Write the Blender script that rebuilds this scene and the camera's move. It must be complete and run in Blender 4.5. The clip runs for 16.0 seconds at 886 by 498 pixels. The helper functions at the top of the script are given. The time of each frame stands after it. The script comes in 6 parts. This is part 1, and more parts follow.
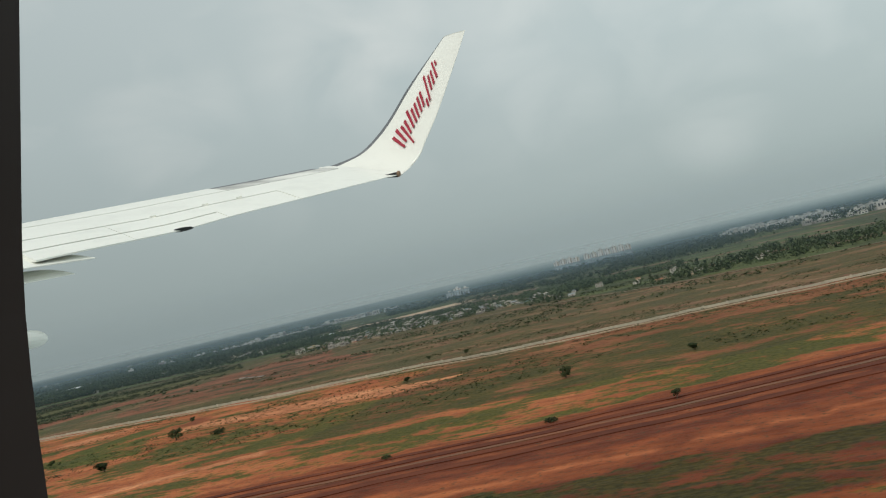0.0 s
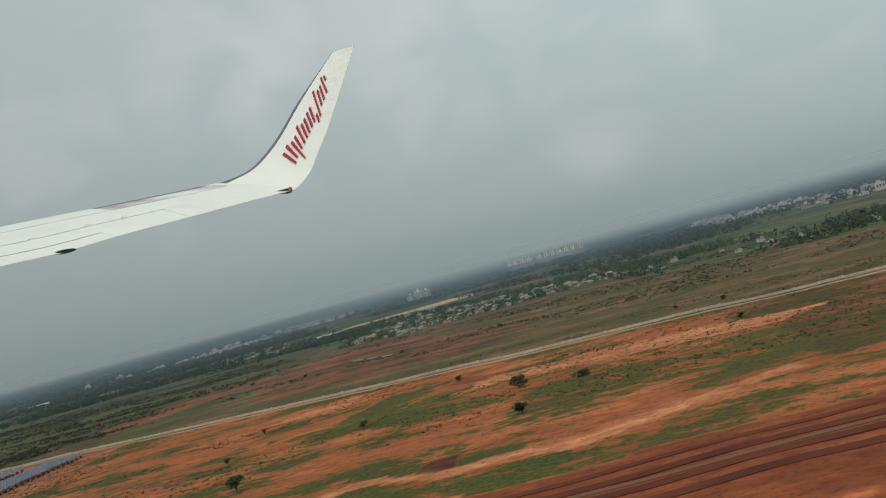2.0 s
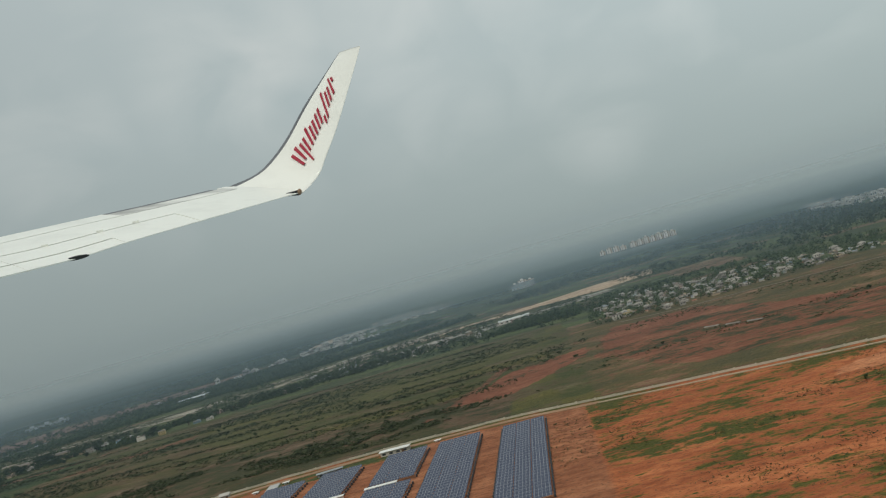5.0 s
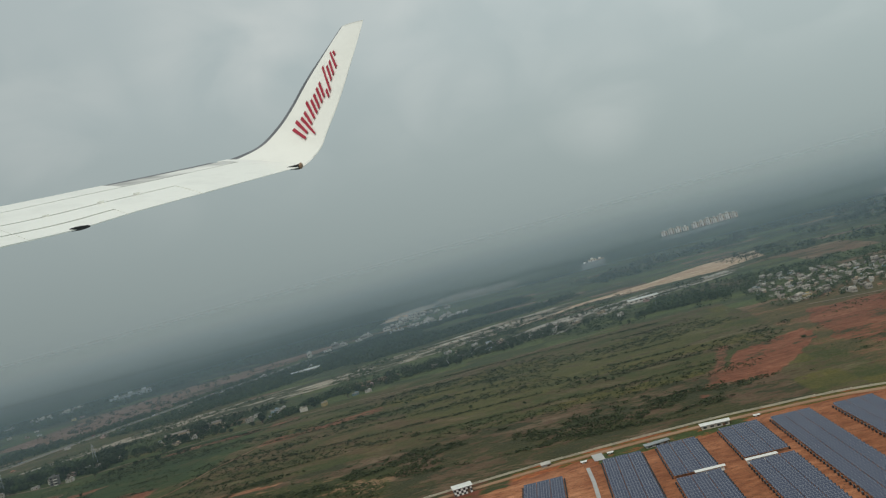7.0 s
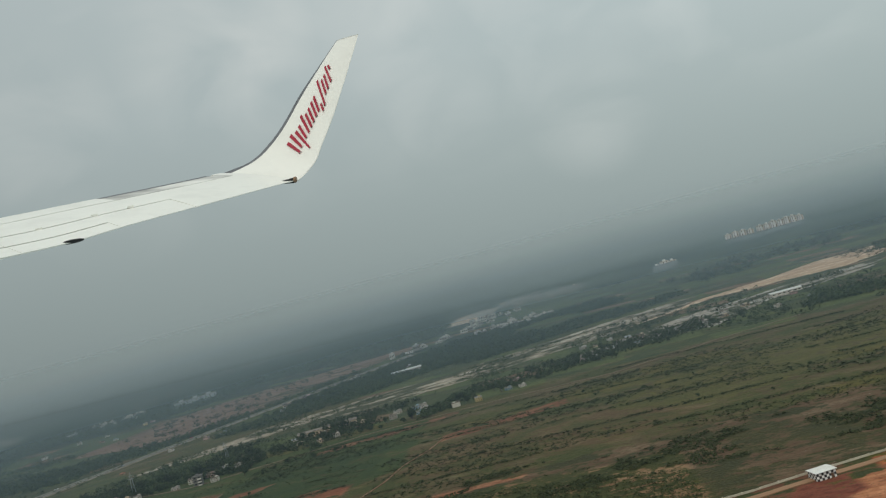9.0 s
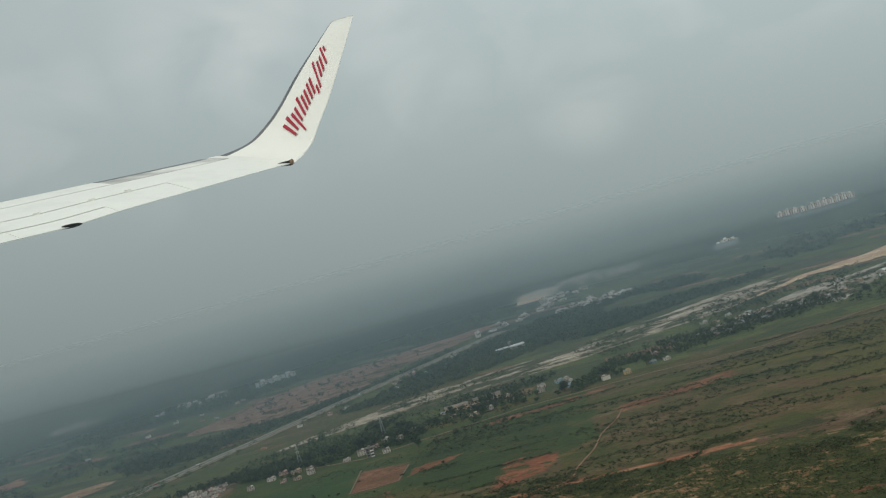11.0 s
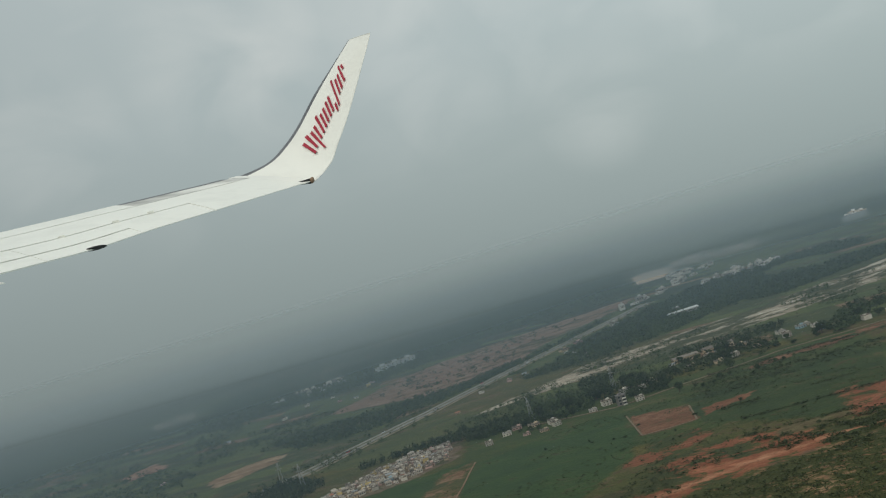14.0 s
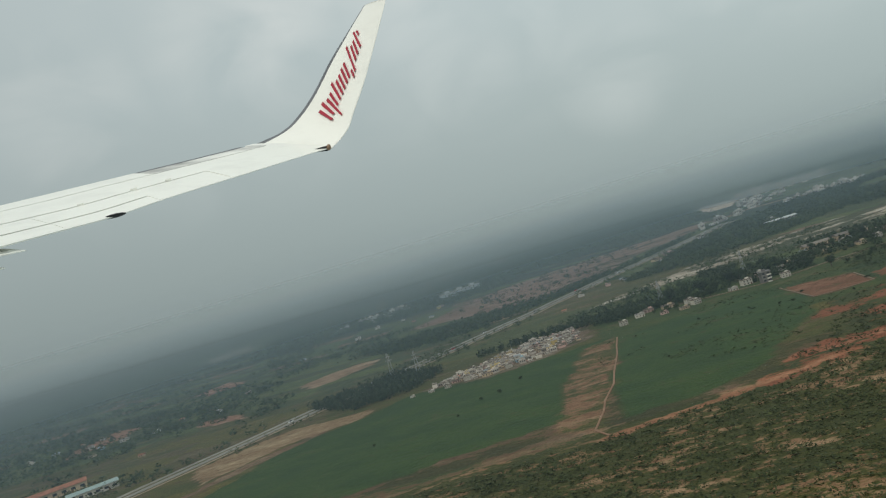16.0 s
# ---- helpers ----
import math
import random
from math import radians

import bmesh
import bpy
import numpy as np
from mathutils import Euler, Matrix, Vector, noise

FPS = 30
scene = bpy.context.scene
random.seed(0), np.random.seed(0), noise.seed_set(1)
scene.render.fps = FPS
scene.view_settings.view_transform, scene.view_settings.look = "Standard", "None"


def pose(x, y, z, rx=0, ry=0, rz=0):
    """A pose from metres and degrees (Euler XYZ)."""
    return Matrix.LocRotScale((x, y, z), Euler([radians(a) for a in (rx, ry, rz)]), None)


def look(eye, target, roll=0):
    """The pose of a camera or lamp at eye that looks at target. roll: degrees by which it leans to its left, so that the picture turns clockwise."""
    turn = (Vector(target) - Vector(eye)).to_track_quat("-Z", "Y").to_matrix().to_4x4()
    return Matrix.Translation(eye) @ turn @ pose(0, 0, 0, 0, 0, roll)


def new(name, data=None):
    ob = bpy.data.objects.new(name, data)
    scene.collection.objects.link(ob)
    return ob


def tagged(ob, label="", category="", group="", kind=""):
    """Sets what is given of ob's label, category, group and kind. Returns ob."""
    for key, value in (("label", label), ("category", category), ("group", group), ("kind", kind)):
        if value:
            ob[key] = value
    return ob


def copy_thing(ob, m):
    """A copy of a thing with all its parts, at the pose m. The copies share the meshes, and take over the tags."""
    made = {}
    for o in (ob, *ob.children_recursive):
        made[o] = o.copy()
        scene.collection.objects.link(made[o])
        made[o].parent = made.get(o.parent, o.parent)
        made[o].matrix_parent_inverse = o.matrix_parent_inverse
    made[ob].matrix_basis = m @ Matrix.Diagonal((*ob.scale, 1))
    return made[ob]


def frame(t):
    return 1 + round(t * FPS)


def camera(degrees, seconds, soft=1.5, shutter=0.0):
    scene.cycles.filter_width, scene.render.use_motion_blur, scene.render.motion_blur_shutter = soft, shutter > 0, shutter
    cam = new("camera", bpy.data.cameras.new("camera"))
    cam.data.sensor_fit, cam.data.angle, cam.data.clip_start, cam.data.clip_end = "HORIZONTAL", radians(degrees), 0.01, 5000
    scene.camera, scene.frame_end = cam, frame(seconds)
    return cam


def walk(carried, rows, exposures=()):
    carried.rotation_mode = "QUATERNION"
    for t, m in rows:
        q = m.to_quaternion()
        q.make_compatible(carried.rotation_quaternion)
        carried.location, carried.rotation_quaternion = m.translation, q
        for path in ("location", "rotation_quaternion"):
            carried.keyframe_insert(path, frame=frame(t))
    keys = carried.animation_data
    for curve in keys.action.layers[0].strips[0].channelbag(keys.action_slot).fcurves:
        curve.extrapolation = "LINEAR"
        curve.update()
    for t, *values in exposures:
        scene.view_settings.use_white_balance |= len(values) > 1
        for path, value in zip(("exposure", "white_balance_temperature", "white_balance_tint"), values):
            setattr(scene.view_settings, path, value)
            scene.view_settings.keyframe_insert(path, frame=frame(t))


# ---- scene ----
# The country under the flight is modelled at one tenth: 1 unit is 10 m on the ground.
cam = camera(51.87, 16.0, soft=1.15)
PATH = [
    (0, (-3.552, 0.367, 2.905), (-23.294, 98.324, 6.734), -13.13),
    (0.5, (-7.222, 0.258, 3.170), (-24.948, 98.603, 6.920), -12.97),
    (1, (-10.809, 0.295, 3.351), (-23.071, 99.506, 5.967), -13.84),
    (1.5, (-14.690, 0.699, 3.555), (-24.449, 100.182, 6.358), -14.74),
    (2, (-17.892, 1.305, 3.695), (-25.832, 100.957, 6.240), -14.85),
    (2.5, (-21.173, 1.744, 3.772), (-28.232, 101.457, 6.511), -15.25),
    (3, (-24.309, 2.198, 4.118), (-30.073, 101.999, 6.677), -16.64),
    (3.5, (-27.405, 2.122, 4.799), (-31.935, 101.965, 8.069), -17.30),
    (4, (-30.639, 1.722, 5.422), (-36.097, 101.515, 8.818), -16.93),
    (4.5, (-33.992, 1.346, 6.156), (-41.529, 101.013, 9.273), -16.54),
    (4.7, (-35.287, 1.145, 6.481), (-43.370, 100.772, 9.476), -16.32),
    (6.8, (-49.632, -2.746, 11.035), (-58.828, 96.830, 10.893), -14.73),
    (7, (-51.417, -2.657, 11.309), (-60.441, 96.935, 11.379), -15.07),
    (7.5, (-55.952, -1.733, 11.708), (-65.575, 97.798, 12.758), -15.04),
    (8, (-60.100, -0.637, 11.759), (-68.717, 98.977, 13.408), -15.08),
    (8.5, (-63.696, 0.145, 12.393), (-71.137, 99.857, 13.886), -15.06),
    (9, (-67.140, 1.308, 12.621), (-74.809, 101.003, 14.012), -14.95),
    (9.2, (-67.894, 1.232, 12.919), (-75.895, 100.904, 14.170), -15.23),
    (11.3, (-82.994, -3.109, 16.344), (-90.635, 96.595, 15.516), -15.49),
    (11.5, (-84.496, -2.923, 16.262), (-92.586, 96.747, 15.633), -15.64),
    (12, (-88.120, -2.035, 15.777), (-95.612, 97.683, 15.245), -15.78),
    (12.5, (-91.637, -0.944, 15.391), (-100.235, 98.686, 15.369), -16.05),
    (13, (-94.899, 0.326, 15.235), (-103.442, 99.960, 15.497), -16.07),
    (13.5, (-97.884, 1.828, 15.129), (-106.624, 101.442, 15.937), -15.98),
    (14, (-100.729, 3.316, 14.493), (-109.757, 102.896, 16.002), -16.72),
    (14.5, (-103.605, 4.438, 13.739), (-112.560, 104.030, 14.845), -16.59),
    (15, (-106.335, 5.362, 12.718), (-115.881, 104.905, 13.074), -16.64),
    (15.5, (-109.041, 5.878, 11.262), (-118.742, 105.406, 10.960), -16.27),
    (16, (-111.228, 6.701, 9.989), (-122.849, 106.015, 8.677), -16.91),
]
EXPOSURES = [(0, 0.17), (0.5, 0.18), (1, 0.09), (1.5, 0.06), (2, 0.02), (2.5, 0.07), (3, 0.11), (3.5, -0.04), (4.5, 0.0), (9, 0.0), (11.5, 0.04), (12.5, 0.03), (13.5, -0.02), (14.5, 0.0), (15.5, 0.16), (16, 0.15)]
walk(cam, [(t, look(eye, target, roll)) for t, eye, target, roll in PATH], EXPOSURES)

# ---- sky and sun ----
SUN_AZ, SUN_EL = radians(205), radians(52)   # behind the seat, high, behind thin cloud
world = bpy.data.worlds.new("sky")
scene.world = world
world.use_nodes = True
wn, wl = world.node_tree.nodes, world.node_tree.links
wn.clear()


def wnode(kind, **values):
    n = wn.new(kind)
    for k, v in values.items():
        setattr(n, k, v)
    return n


w_out, w_bg = wnode("ShaderNodeOutputWorld"), wnode("ShaderNodeBackground")
w_sky = wnode("ShaderNodeTexSky", sky_type="NISHITA", sun_disc=False, sun_elevation=SUN_EL, sun_rotation=SUN_AZ)
w_co, w_sep = wnode("ShaderNodeTexCoord"), wnode("ShaderNodeSeparateXYZ")
w_ramp = wnode("ShaderNodeValToRGB")
for pos, col in ((0.0, (0.262, 0.316, 0.314)), (0.03, (0.282, 0.338, 0.335)), (0.10, (0.330, 0.390, 0.387)),
                 (0.22, (0.405, 0.472, 0.475)), (0.5, (0.49, 0.557, 0.565))):
    e = w_ramp.color_ramp.elements.new(pos)
    e.color = (*col, 1)
for spare in (0, -1):
    w_ramp.color_ramp.elements.remove(w_ramp.color_ramp.elements[spare])
w_map = wnode("ShaderNodeMapping")
w_map.inputs["Scale"].default_value = (1.5, 1.0, 2.2)
w_noise = wnode("ShaderNodeTexNoise")
w_noise.inputs["Scale"].default_value, w_noise.inputs["Detail"].default_value = 5.2, 5.0
w_noise.inputs["Roughness"].default_value = 0.42
w_noise.inputs["Distortion"].default_value = 0.4
w_cl = wnode("ShaderNodeMapRange")
w_cl.inputs["From Min"].default_value, w_cl.inputs["From Max"].default_value = 0.46, 0.70
w_up = wnode("ShaderNodeMapRange")
w_up.inputs["From Min"].default_value, w_up.inputs["From Max"].default_value = 0.07, 0.22
w_amt = wnode("ShaderNodeMath", operation="MULTIPLY")
w_amt2 = wnode("ShaderNodeMath", operation="MULTIPLY")
w_amt2.inputs[1].default_value = 0.3
w_puff = wnode("ShaderNodeMapRange")
w_puff.inputs["From Min"].default_value, w_puff.inputs["From Max"].default_value = 0.34, 0.64
wl.new(w_noise.outputs["Fac"], w_puff.inputs["Value"])
w_mix = wnode("ShaderNodeMix", data_type="RGBA")
w_mix.inputs["B"].default_value = (0.63, 0.66, 0.64, 1)
w_sk = wnode("ShaderNodeMix", data_type="RGBA", blend_type="ADD")
w_sk.inputs["Factor"].default_value = 0.0006
wl.new(w_co.outputs["Generated"], w_sep.inputs[0])
wl.new(w_sep.outputs["Z"], w_ramp.inputs[0])
wl.new(w_co.outputs["Generated"], w_map.inputs["Vector"])
wl.new(w_map.outputs[0], w_noise.inputs["Vector"])
wl.new(w_noise.outputs["Fac"], w_cl.inputs["Value"])
wl.new(w_sep.outputs["Z"], w_up.inputs["Value"])
wl.new(w_cl.outputs[0], w_amt.inputs[0])
wl.new(w_up.outputs[0], w_amt.inputs[1])
wl.new(w_amt.outputs[0], w_amt2.inputs[0])
# a few broad heaps of brighter cloud: direction, half width in degrees, weight
w_heaps = w_amt2.outputs[0]
for heap, half, weight in (((-0.24, 0.93, 0.28), 8.0, 0.55), ((-0.08, 0.96, 0.268), 6.0, 0.40), ((-0.04, 0.985, 0.168), 4.5, 0.28), ((0.115, 0.986, 0.122), 5.0, 0.22), ((-0.43, 0.87, 0.24), 6.0, 0.42)):
    w_dot = wnode("ShaderNodeVectorMath", operation="DOT_PRODUCT")
    w_dot.inputs[1].default_value = Vector(heap).normalized()
    wl.new(w_co.outputs["Generated"], w_dot.inputs[0])
    w_fall = wnode("ShaderNodeMapRange", interpolation_type="SMOOTHSTEP")
    for key, v in (("From Min", math.cos(radians(half))), ("From Max", math.cos(radians(0.15 * half))), ("To Min", 0.0), ("To Max", weight)):
        w_fall.inputs[key].default_value = v
    w_ragged, w_sum = wnode("ShaderNodeMath", operation="MULTIPLY"), wnode("ShaderNodeMath", operation="MAXIMUM")
    wl.new(w_dot.outputs["Value"], w_fall.inputs["Value"])
    wl.new(w_fall.outputs[0], w_ragged.inputs[0])
    wl.new(w_puff.outputs[0], w_ragged.inputs[1])
    wl.new(w_heaps, w_sum.inputs[0])
    wl.new(w_ragged.outputs[0], w_sum.inputs[1])
    w_heaps = w_sum.outputs[0]
wl.new(w_heaps, w_mix.inputs["Factor"])
wl.new(w_ramp.outputs[0], w_mix.inputs["A"])
wl.new(w_mix.outputs["Result"], w_sk.inputs["A"])
wl.new(w_sky.outputs[0], w_sk.inputs["B"])
w_side = wnode("ShaderNodeMath", operation="MULTIPLY_ADD")   # brighter cloud to the east
w_side.inputs[1].default_value, w_side.inputs[2].default_value = 0.32, 1.06
w_lit = wnode("ShaderNodeVectorMath", operation="SCALE")
wl.new(w_sep.outputs["X"], w_side.inputs[0])
wl.new(w_sk.outputs["Result"], w_lit.inputs[0])
wl.new(w_side.outputs[0], w_lit.inputs["Scale"])
wl.new(w_lit.outputs[0], w_bg.inputs["Color"])
w_bg.inputs["Strength"].default_value = 1.0
wl.new(w_bg.outputs[0], w_out.inputs[0])

lamp = bpy.data.lights.new("sun", "SUN")
lamp.energy, lamp.angle, lamp.color = 1.35, radians(12), (1.0, 0.95, 0.87)
sun = new("sun", lamp)
sun.matrix_world = look((0, 0, 400), Vector((0, 0, 400)) - Vector((math.sin(SUN_AZ) * math.cos(SUN_EL), math.cos(SUN_AZ) * math.cos(SUN_EL), math.sin(SUN_EL))))


# ---- materials ----
class Nodes:
    """A node material under construction."""

    def __init__(self, name):
        self.mat = bpy.data.materials.new(name)
        self.mat.use_nodes = True
        self.tree = self.mat.node_tree
        self.bsdf = self.tree.nodes["Principled BSDF"]
        self.bsdf.inputs["Specular IOR Level"].default_value = 0.25

    def add(self, kind, **values):
        n = self.tree.nodes.new(kind)
        for k, v in values.items():
            setattr(n, k, v)
        return n

    def link(self, a, b):
        self.tree.links.new(a, b)

    def noise(self, scale, detail=4.0, stretch=(1, 1, 1), rough=0.55, coords="Object"):
        co, m, n = self.add("ShaderNodeTexCoord"), self.add("ShaderNodeMapping"), self.add("ShaderNodeTexNoise")
        m.inputs["Scale"].default_value = stretch
        n.inputs["Scale"].default_value, n.inputs["Detail"].default_value = scale, detail
        n.inputs["Roughness"].default_value = rough
        self.link(co.outputs[coords], m.inputs["Vector"])
        self.link(m.outputs[0], n.inputs["Vector"])
        return n.outputs["Fac"]

    def ranged(self, value, lo, hi, to_lo=0.0, to_hi=1.0):
        r = self.add("ShaderNodeMapRange")
        for k, v in (("From Min", lo), ("From Max", hi), ("To Min", to_lo), ("To Max", to_hi)):
            r.inputs[k].default_value = v
        self.link(value, r.inputs["Value"])
        return r.outputs[0]

    def mixed(self, factor, a, b, blend="MIX"):
        m = self.add("ShaderNodeMix", data_type="RGBA", blend_type=blend)
        for key, v in (("Factor", factor), ("A", a), ("B", b)):
            if isinstance(v, (int, float)):
                m.inputs[key].default_value = v
            elif isinstance(v, tuple):
                m.inputs[key].default_value = (*v, 1) if len(v) == 3 else v
            else:
                self.link(v, m.inputs[key])
        return m.outputs["Result"]

    def bump(self, height, strength, distance):
        b = self.add("ShaderNodeBump")
        b.inputs["Strength"].default_value, b.inputs["Distance"].default_value = strength, distance
        self.link(height, b.inputs["Height"])
        self.link(b.outputs[0], self.bsdf.inputs["Normal"])

    def done(self, colour, rough=0.8, metal=0.0):
        if isinstance(colour, tuple):
            self.bsdf.inputs["Base Color"].default_value = (*colour, 1)
        else:
            self.link(colour, self.bsdf.inputs["Base Color"])
        self.bsdf.inputs["Roughness"].default_value, self.bsdf.inputs["Metallic"].default_value = rough, metal
        return self.mat


def surface(name, a, b, scale, rough=0.8, metal=0.0, vary=0.0, bump=0.0, stretch=(1, 1, 1)):
    """Two tones in two scales of noise, optional tint by object, fine relief."""
    n = Nodes(name)
    big, fine = n.noise(scale, 3, stretch), n.noise(scale * 7, 4, stretch)
    col = n.mixed(n.ranged(big, 0.35, 0.65), a, b)
    col = n.mixed(n.ranged(fine, 0.3, 0.7, 0.0, 0.35), col, tuple(0.55 * v for v in a))
    if vary:
        info = n.add("ShaderNodeObjectInfo")
        hsv = n.add("ShaderNodeHueSaturation")
        n.link(n.ranged(info.outputs["Random"], 0, 1, 1 - vary, 1 + vary), hsv.inputs["Value"])
        n.link(col, hsv.inputs["Color"])
        col = hsv.outputs[0]
    if bump:
        n.bump(fine, 0.6, bump)
    return n.done(col, rough, metal)


def island_leaf(name, dark, light, vary=0.3):
    n = Nodes(name)
    geo, info = n.add("ShaderNodeNewGeometry"), n.add("ShaderNodeObjectInfo")
    col = n.mixed(geo.outputs["Random Per Island"], dark, light)
    hsv = n.add("ShaderNodeHueSaturation")
    n.link(n.ranged(info.outputs["Random"], 0, 1, 1 - vary, 1 + vary), hsv.inputs["Value"])
    n.link(col, hsv.inputs["Color"])
    return n.done(hsv.outputs[0], 0.75)


def ground_material():
    """Cover over bare soil: the share of cover and both colours are laid out with the land, the fine break-up is here."""
    n = Nodes("land")
    cov, soil = n.add("ShaderNodeAttribute", attribute_name="cover"), n.add("ShaderNodeAttribute", attribute_name="soil")
    broad = n.noise(0.42, 8, (0.62, 1.0, 1), 0.62)
    fine = n.noise(2.6, 5, (0.6, 1.0, 1), 0.65)
    grit = n.noise(11.0, 3, (0.8, 1, 1), 0.6)
    mix = n.add("ShaderNodeMath", operation="MULTIPLY_ADD")
    mix.inputs[1].default_value, mix.inputs[2].default_value = 0.45, 0.0
    n.link(fine, mix.inputs[0])
    tot = n.add("ShaderNodeMath", operation="MULTIPLY_ADD")
    tot.inputs[1].default_value = 0.55
    n.link(broad, tot.inputs[0])
    n.link(mix.outputs[0], tot.inputs[2])
    wide = n.ranged(tot.outputs[0], 0.40, 0.60)
    diff = n.add("ShaderNodeMath", operation="SUBTRACT")
    n.link(cov.outputs["Alpha"], diff.inputs[0])
    n.link(wide, diff.inputs[1])
    mask = n.ranged(diff.outputs[0], -0.14, 0.14)
    wash = n.noise(0.50, 7, (0.4, 1.2, 1), 0.62)
    dark = n.mixed(n.ranged(fine, 0.38, 0.64), soil.outputs["Color"], n.mixed(1.0, soil.outputs["Color"], (0.60, 0.52, 0.48), "MULTIPLY"))
    dark = n.mixed(n.ranged(wash, 0.47, 0.62), dark, n.mixed(1.0, dark, (1.40, 1.55, 1.65), "MULTIPLY"))
    dark = n.mixed(n.ranged(grit, 0.57, 0.64, 0.0, 0.6), dark, (0.035, 0.034, 0.016))
    tuft = n.mixed(n.ranged(grit, 0.42, 0.60), cov.outputs["Color"], n.mixed(1.0, cov.outputs["Color"], (0.50, 0.56, 0.46), "MULTIPLY"))
    tuft = n.mixed(n.ranged(broad, 0.40, 0.62), tuft, n.mixed(1.0, tuft, (1.5, 1.32, 1.05), "MULTIPLY"))
    tuft = n.mixed(n.ranged(fine, 0.60, 0.72, 0.0, 0.5), tuft, soil.outputs["Color"])
    col = n.mixed(mask, dark, tuft)
    n.bump(fine, 0.8, 0.12)
    return n.done(col, 0.95)


def painted_haze_material():
    """A thin sheet with haze painted into colour and opacity, thickening away from the runway."""
    m = bpy.data.materials.new("haze")
    m.use_nodes = True
    t = m.node_tree
    t.nodes.clear()
    out, mixs = t.nodes.new("ShaderNodeOutputMaterial"), t.nodes.new("ShaderNodeMixShader")
    clear, dif, tra, add = (t.nodes.new("ShaderNode" + k) for k in ("BsdfTransparent", "BsdfDiffuse", "BsdfTranslucent", "MixShader"))
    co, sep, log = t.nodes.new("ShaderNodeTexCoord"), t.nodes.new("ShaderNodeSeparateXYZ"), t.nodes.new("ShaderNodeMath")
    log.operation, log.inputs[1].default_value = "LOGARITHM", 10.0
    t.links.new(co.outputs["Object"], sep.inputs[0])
    # opacity rises again towards both ends of the plain
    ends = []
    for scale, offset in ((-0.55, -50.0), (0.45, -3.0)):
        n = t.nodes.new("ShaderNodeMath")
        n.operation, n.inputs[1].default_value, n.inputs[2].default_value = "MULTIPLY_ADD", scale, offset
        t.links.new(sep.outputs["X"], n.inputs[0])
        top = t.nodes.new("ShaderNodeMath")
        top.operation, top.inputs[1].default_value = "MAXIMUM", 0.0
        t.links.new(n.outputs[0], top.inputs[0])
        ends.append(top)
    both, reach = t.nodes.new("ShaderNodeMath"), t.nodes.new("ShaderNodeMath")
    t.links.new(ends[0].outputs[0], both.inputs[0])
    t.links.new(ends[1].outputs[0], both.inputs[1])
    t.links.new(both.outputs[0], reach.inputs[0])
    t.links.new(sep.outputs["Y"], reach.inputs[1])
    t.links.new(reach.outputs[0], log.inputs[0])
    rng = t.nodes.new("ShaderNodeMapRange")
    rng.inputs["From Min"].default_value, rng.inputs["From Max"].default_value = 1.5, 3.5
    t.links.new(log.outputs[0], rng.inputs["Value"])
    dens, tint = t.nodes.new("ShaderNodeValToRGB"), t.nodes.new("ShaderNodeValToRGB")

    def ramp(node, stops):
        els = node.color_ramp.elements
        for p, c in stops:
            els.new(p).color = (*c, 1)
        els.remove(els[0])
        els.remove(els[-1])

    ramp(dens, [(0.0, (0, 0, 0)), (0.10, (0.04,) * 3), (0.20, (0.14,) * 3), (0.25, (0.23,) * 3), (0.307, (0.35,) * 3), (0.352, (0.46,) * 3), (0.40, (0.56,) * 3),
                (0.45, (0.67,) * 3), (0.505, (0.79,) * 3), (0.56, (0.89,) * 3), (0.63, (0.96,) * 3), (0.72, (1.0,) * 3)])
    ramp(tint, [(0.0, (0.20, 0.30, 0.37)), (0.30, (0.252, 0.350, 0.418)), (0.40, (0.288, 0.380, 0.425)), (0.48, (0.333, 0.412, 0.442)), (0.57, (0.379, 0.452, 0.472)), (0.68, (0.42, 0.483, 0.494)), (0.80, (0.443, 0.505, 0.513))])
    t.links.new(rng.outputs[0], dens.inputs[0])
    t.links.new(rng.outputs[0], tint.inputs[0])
    # haze colour painted brighter towards the east, to match the cloud above it
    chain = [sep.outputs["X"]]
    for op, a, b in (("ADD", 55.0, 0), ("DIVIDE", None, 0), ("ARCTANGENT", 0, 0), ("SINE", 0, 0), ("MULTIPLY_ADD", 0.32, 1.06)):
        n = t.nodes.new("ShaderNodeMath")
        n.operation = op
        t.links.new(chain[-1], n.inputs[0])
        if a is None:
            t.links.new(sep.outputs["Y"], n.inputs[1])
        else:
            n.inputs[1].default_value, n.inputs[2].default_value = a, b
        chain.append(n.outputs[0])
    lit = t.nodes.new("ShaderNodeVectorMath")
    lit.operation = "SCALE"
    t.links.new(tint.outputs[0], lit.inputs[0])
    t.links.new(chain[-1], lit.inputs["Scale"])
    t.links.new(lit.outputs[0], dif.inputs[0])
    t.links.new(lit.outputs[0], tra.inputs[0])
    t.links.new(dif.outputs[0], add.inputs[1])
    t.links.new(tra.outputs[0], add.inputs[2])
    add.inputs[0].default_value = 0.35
    # the sheet's opacity fades out upwards at its far end
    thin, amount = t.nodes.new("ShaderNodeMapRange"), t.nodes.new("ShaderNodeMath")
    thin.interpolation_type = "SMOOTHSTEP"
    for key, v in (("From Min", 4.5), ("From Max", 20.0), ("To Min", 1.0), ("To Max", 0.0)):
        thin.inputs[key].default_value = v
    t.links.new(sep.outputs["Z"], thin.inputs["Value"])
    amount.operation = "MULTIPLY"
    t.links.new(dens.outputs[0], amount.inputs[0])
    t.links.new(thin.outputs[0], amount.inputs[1])
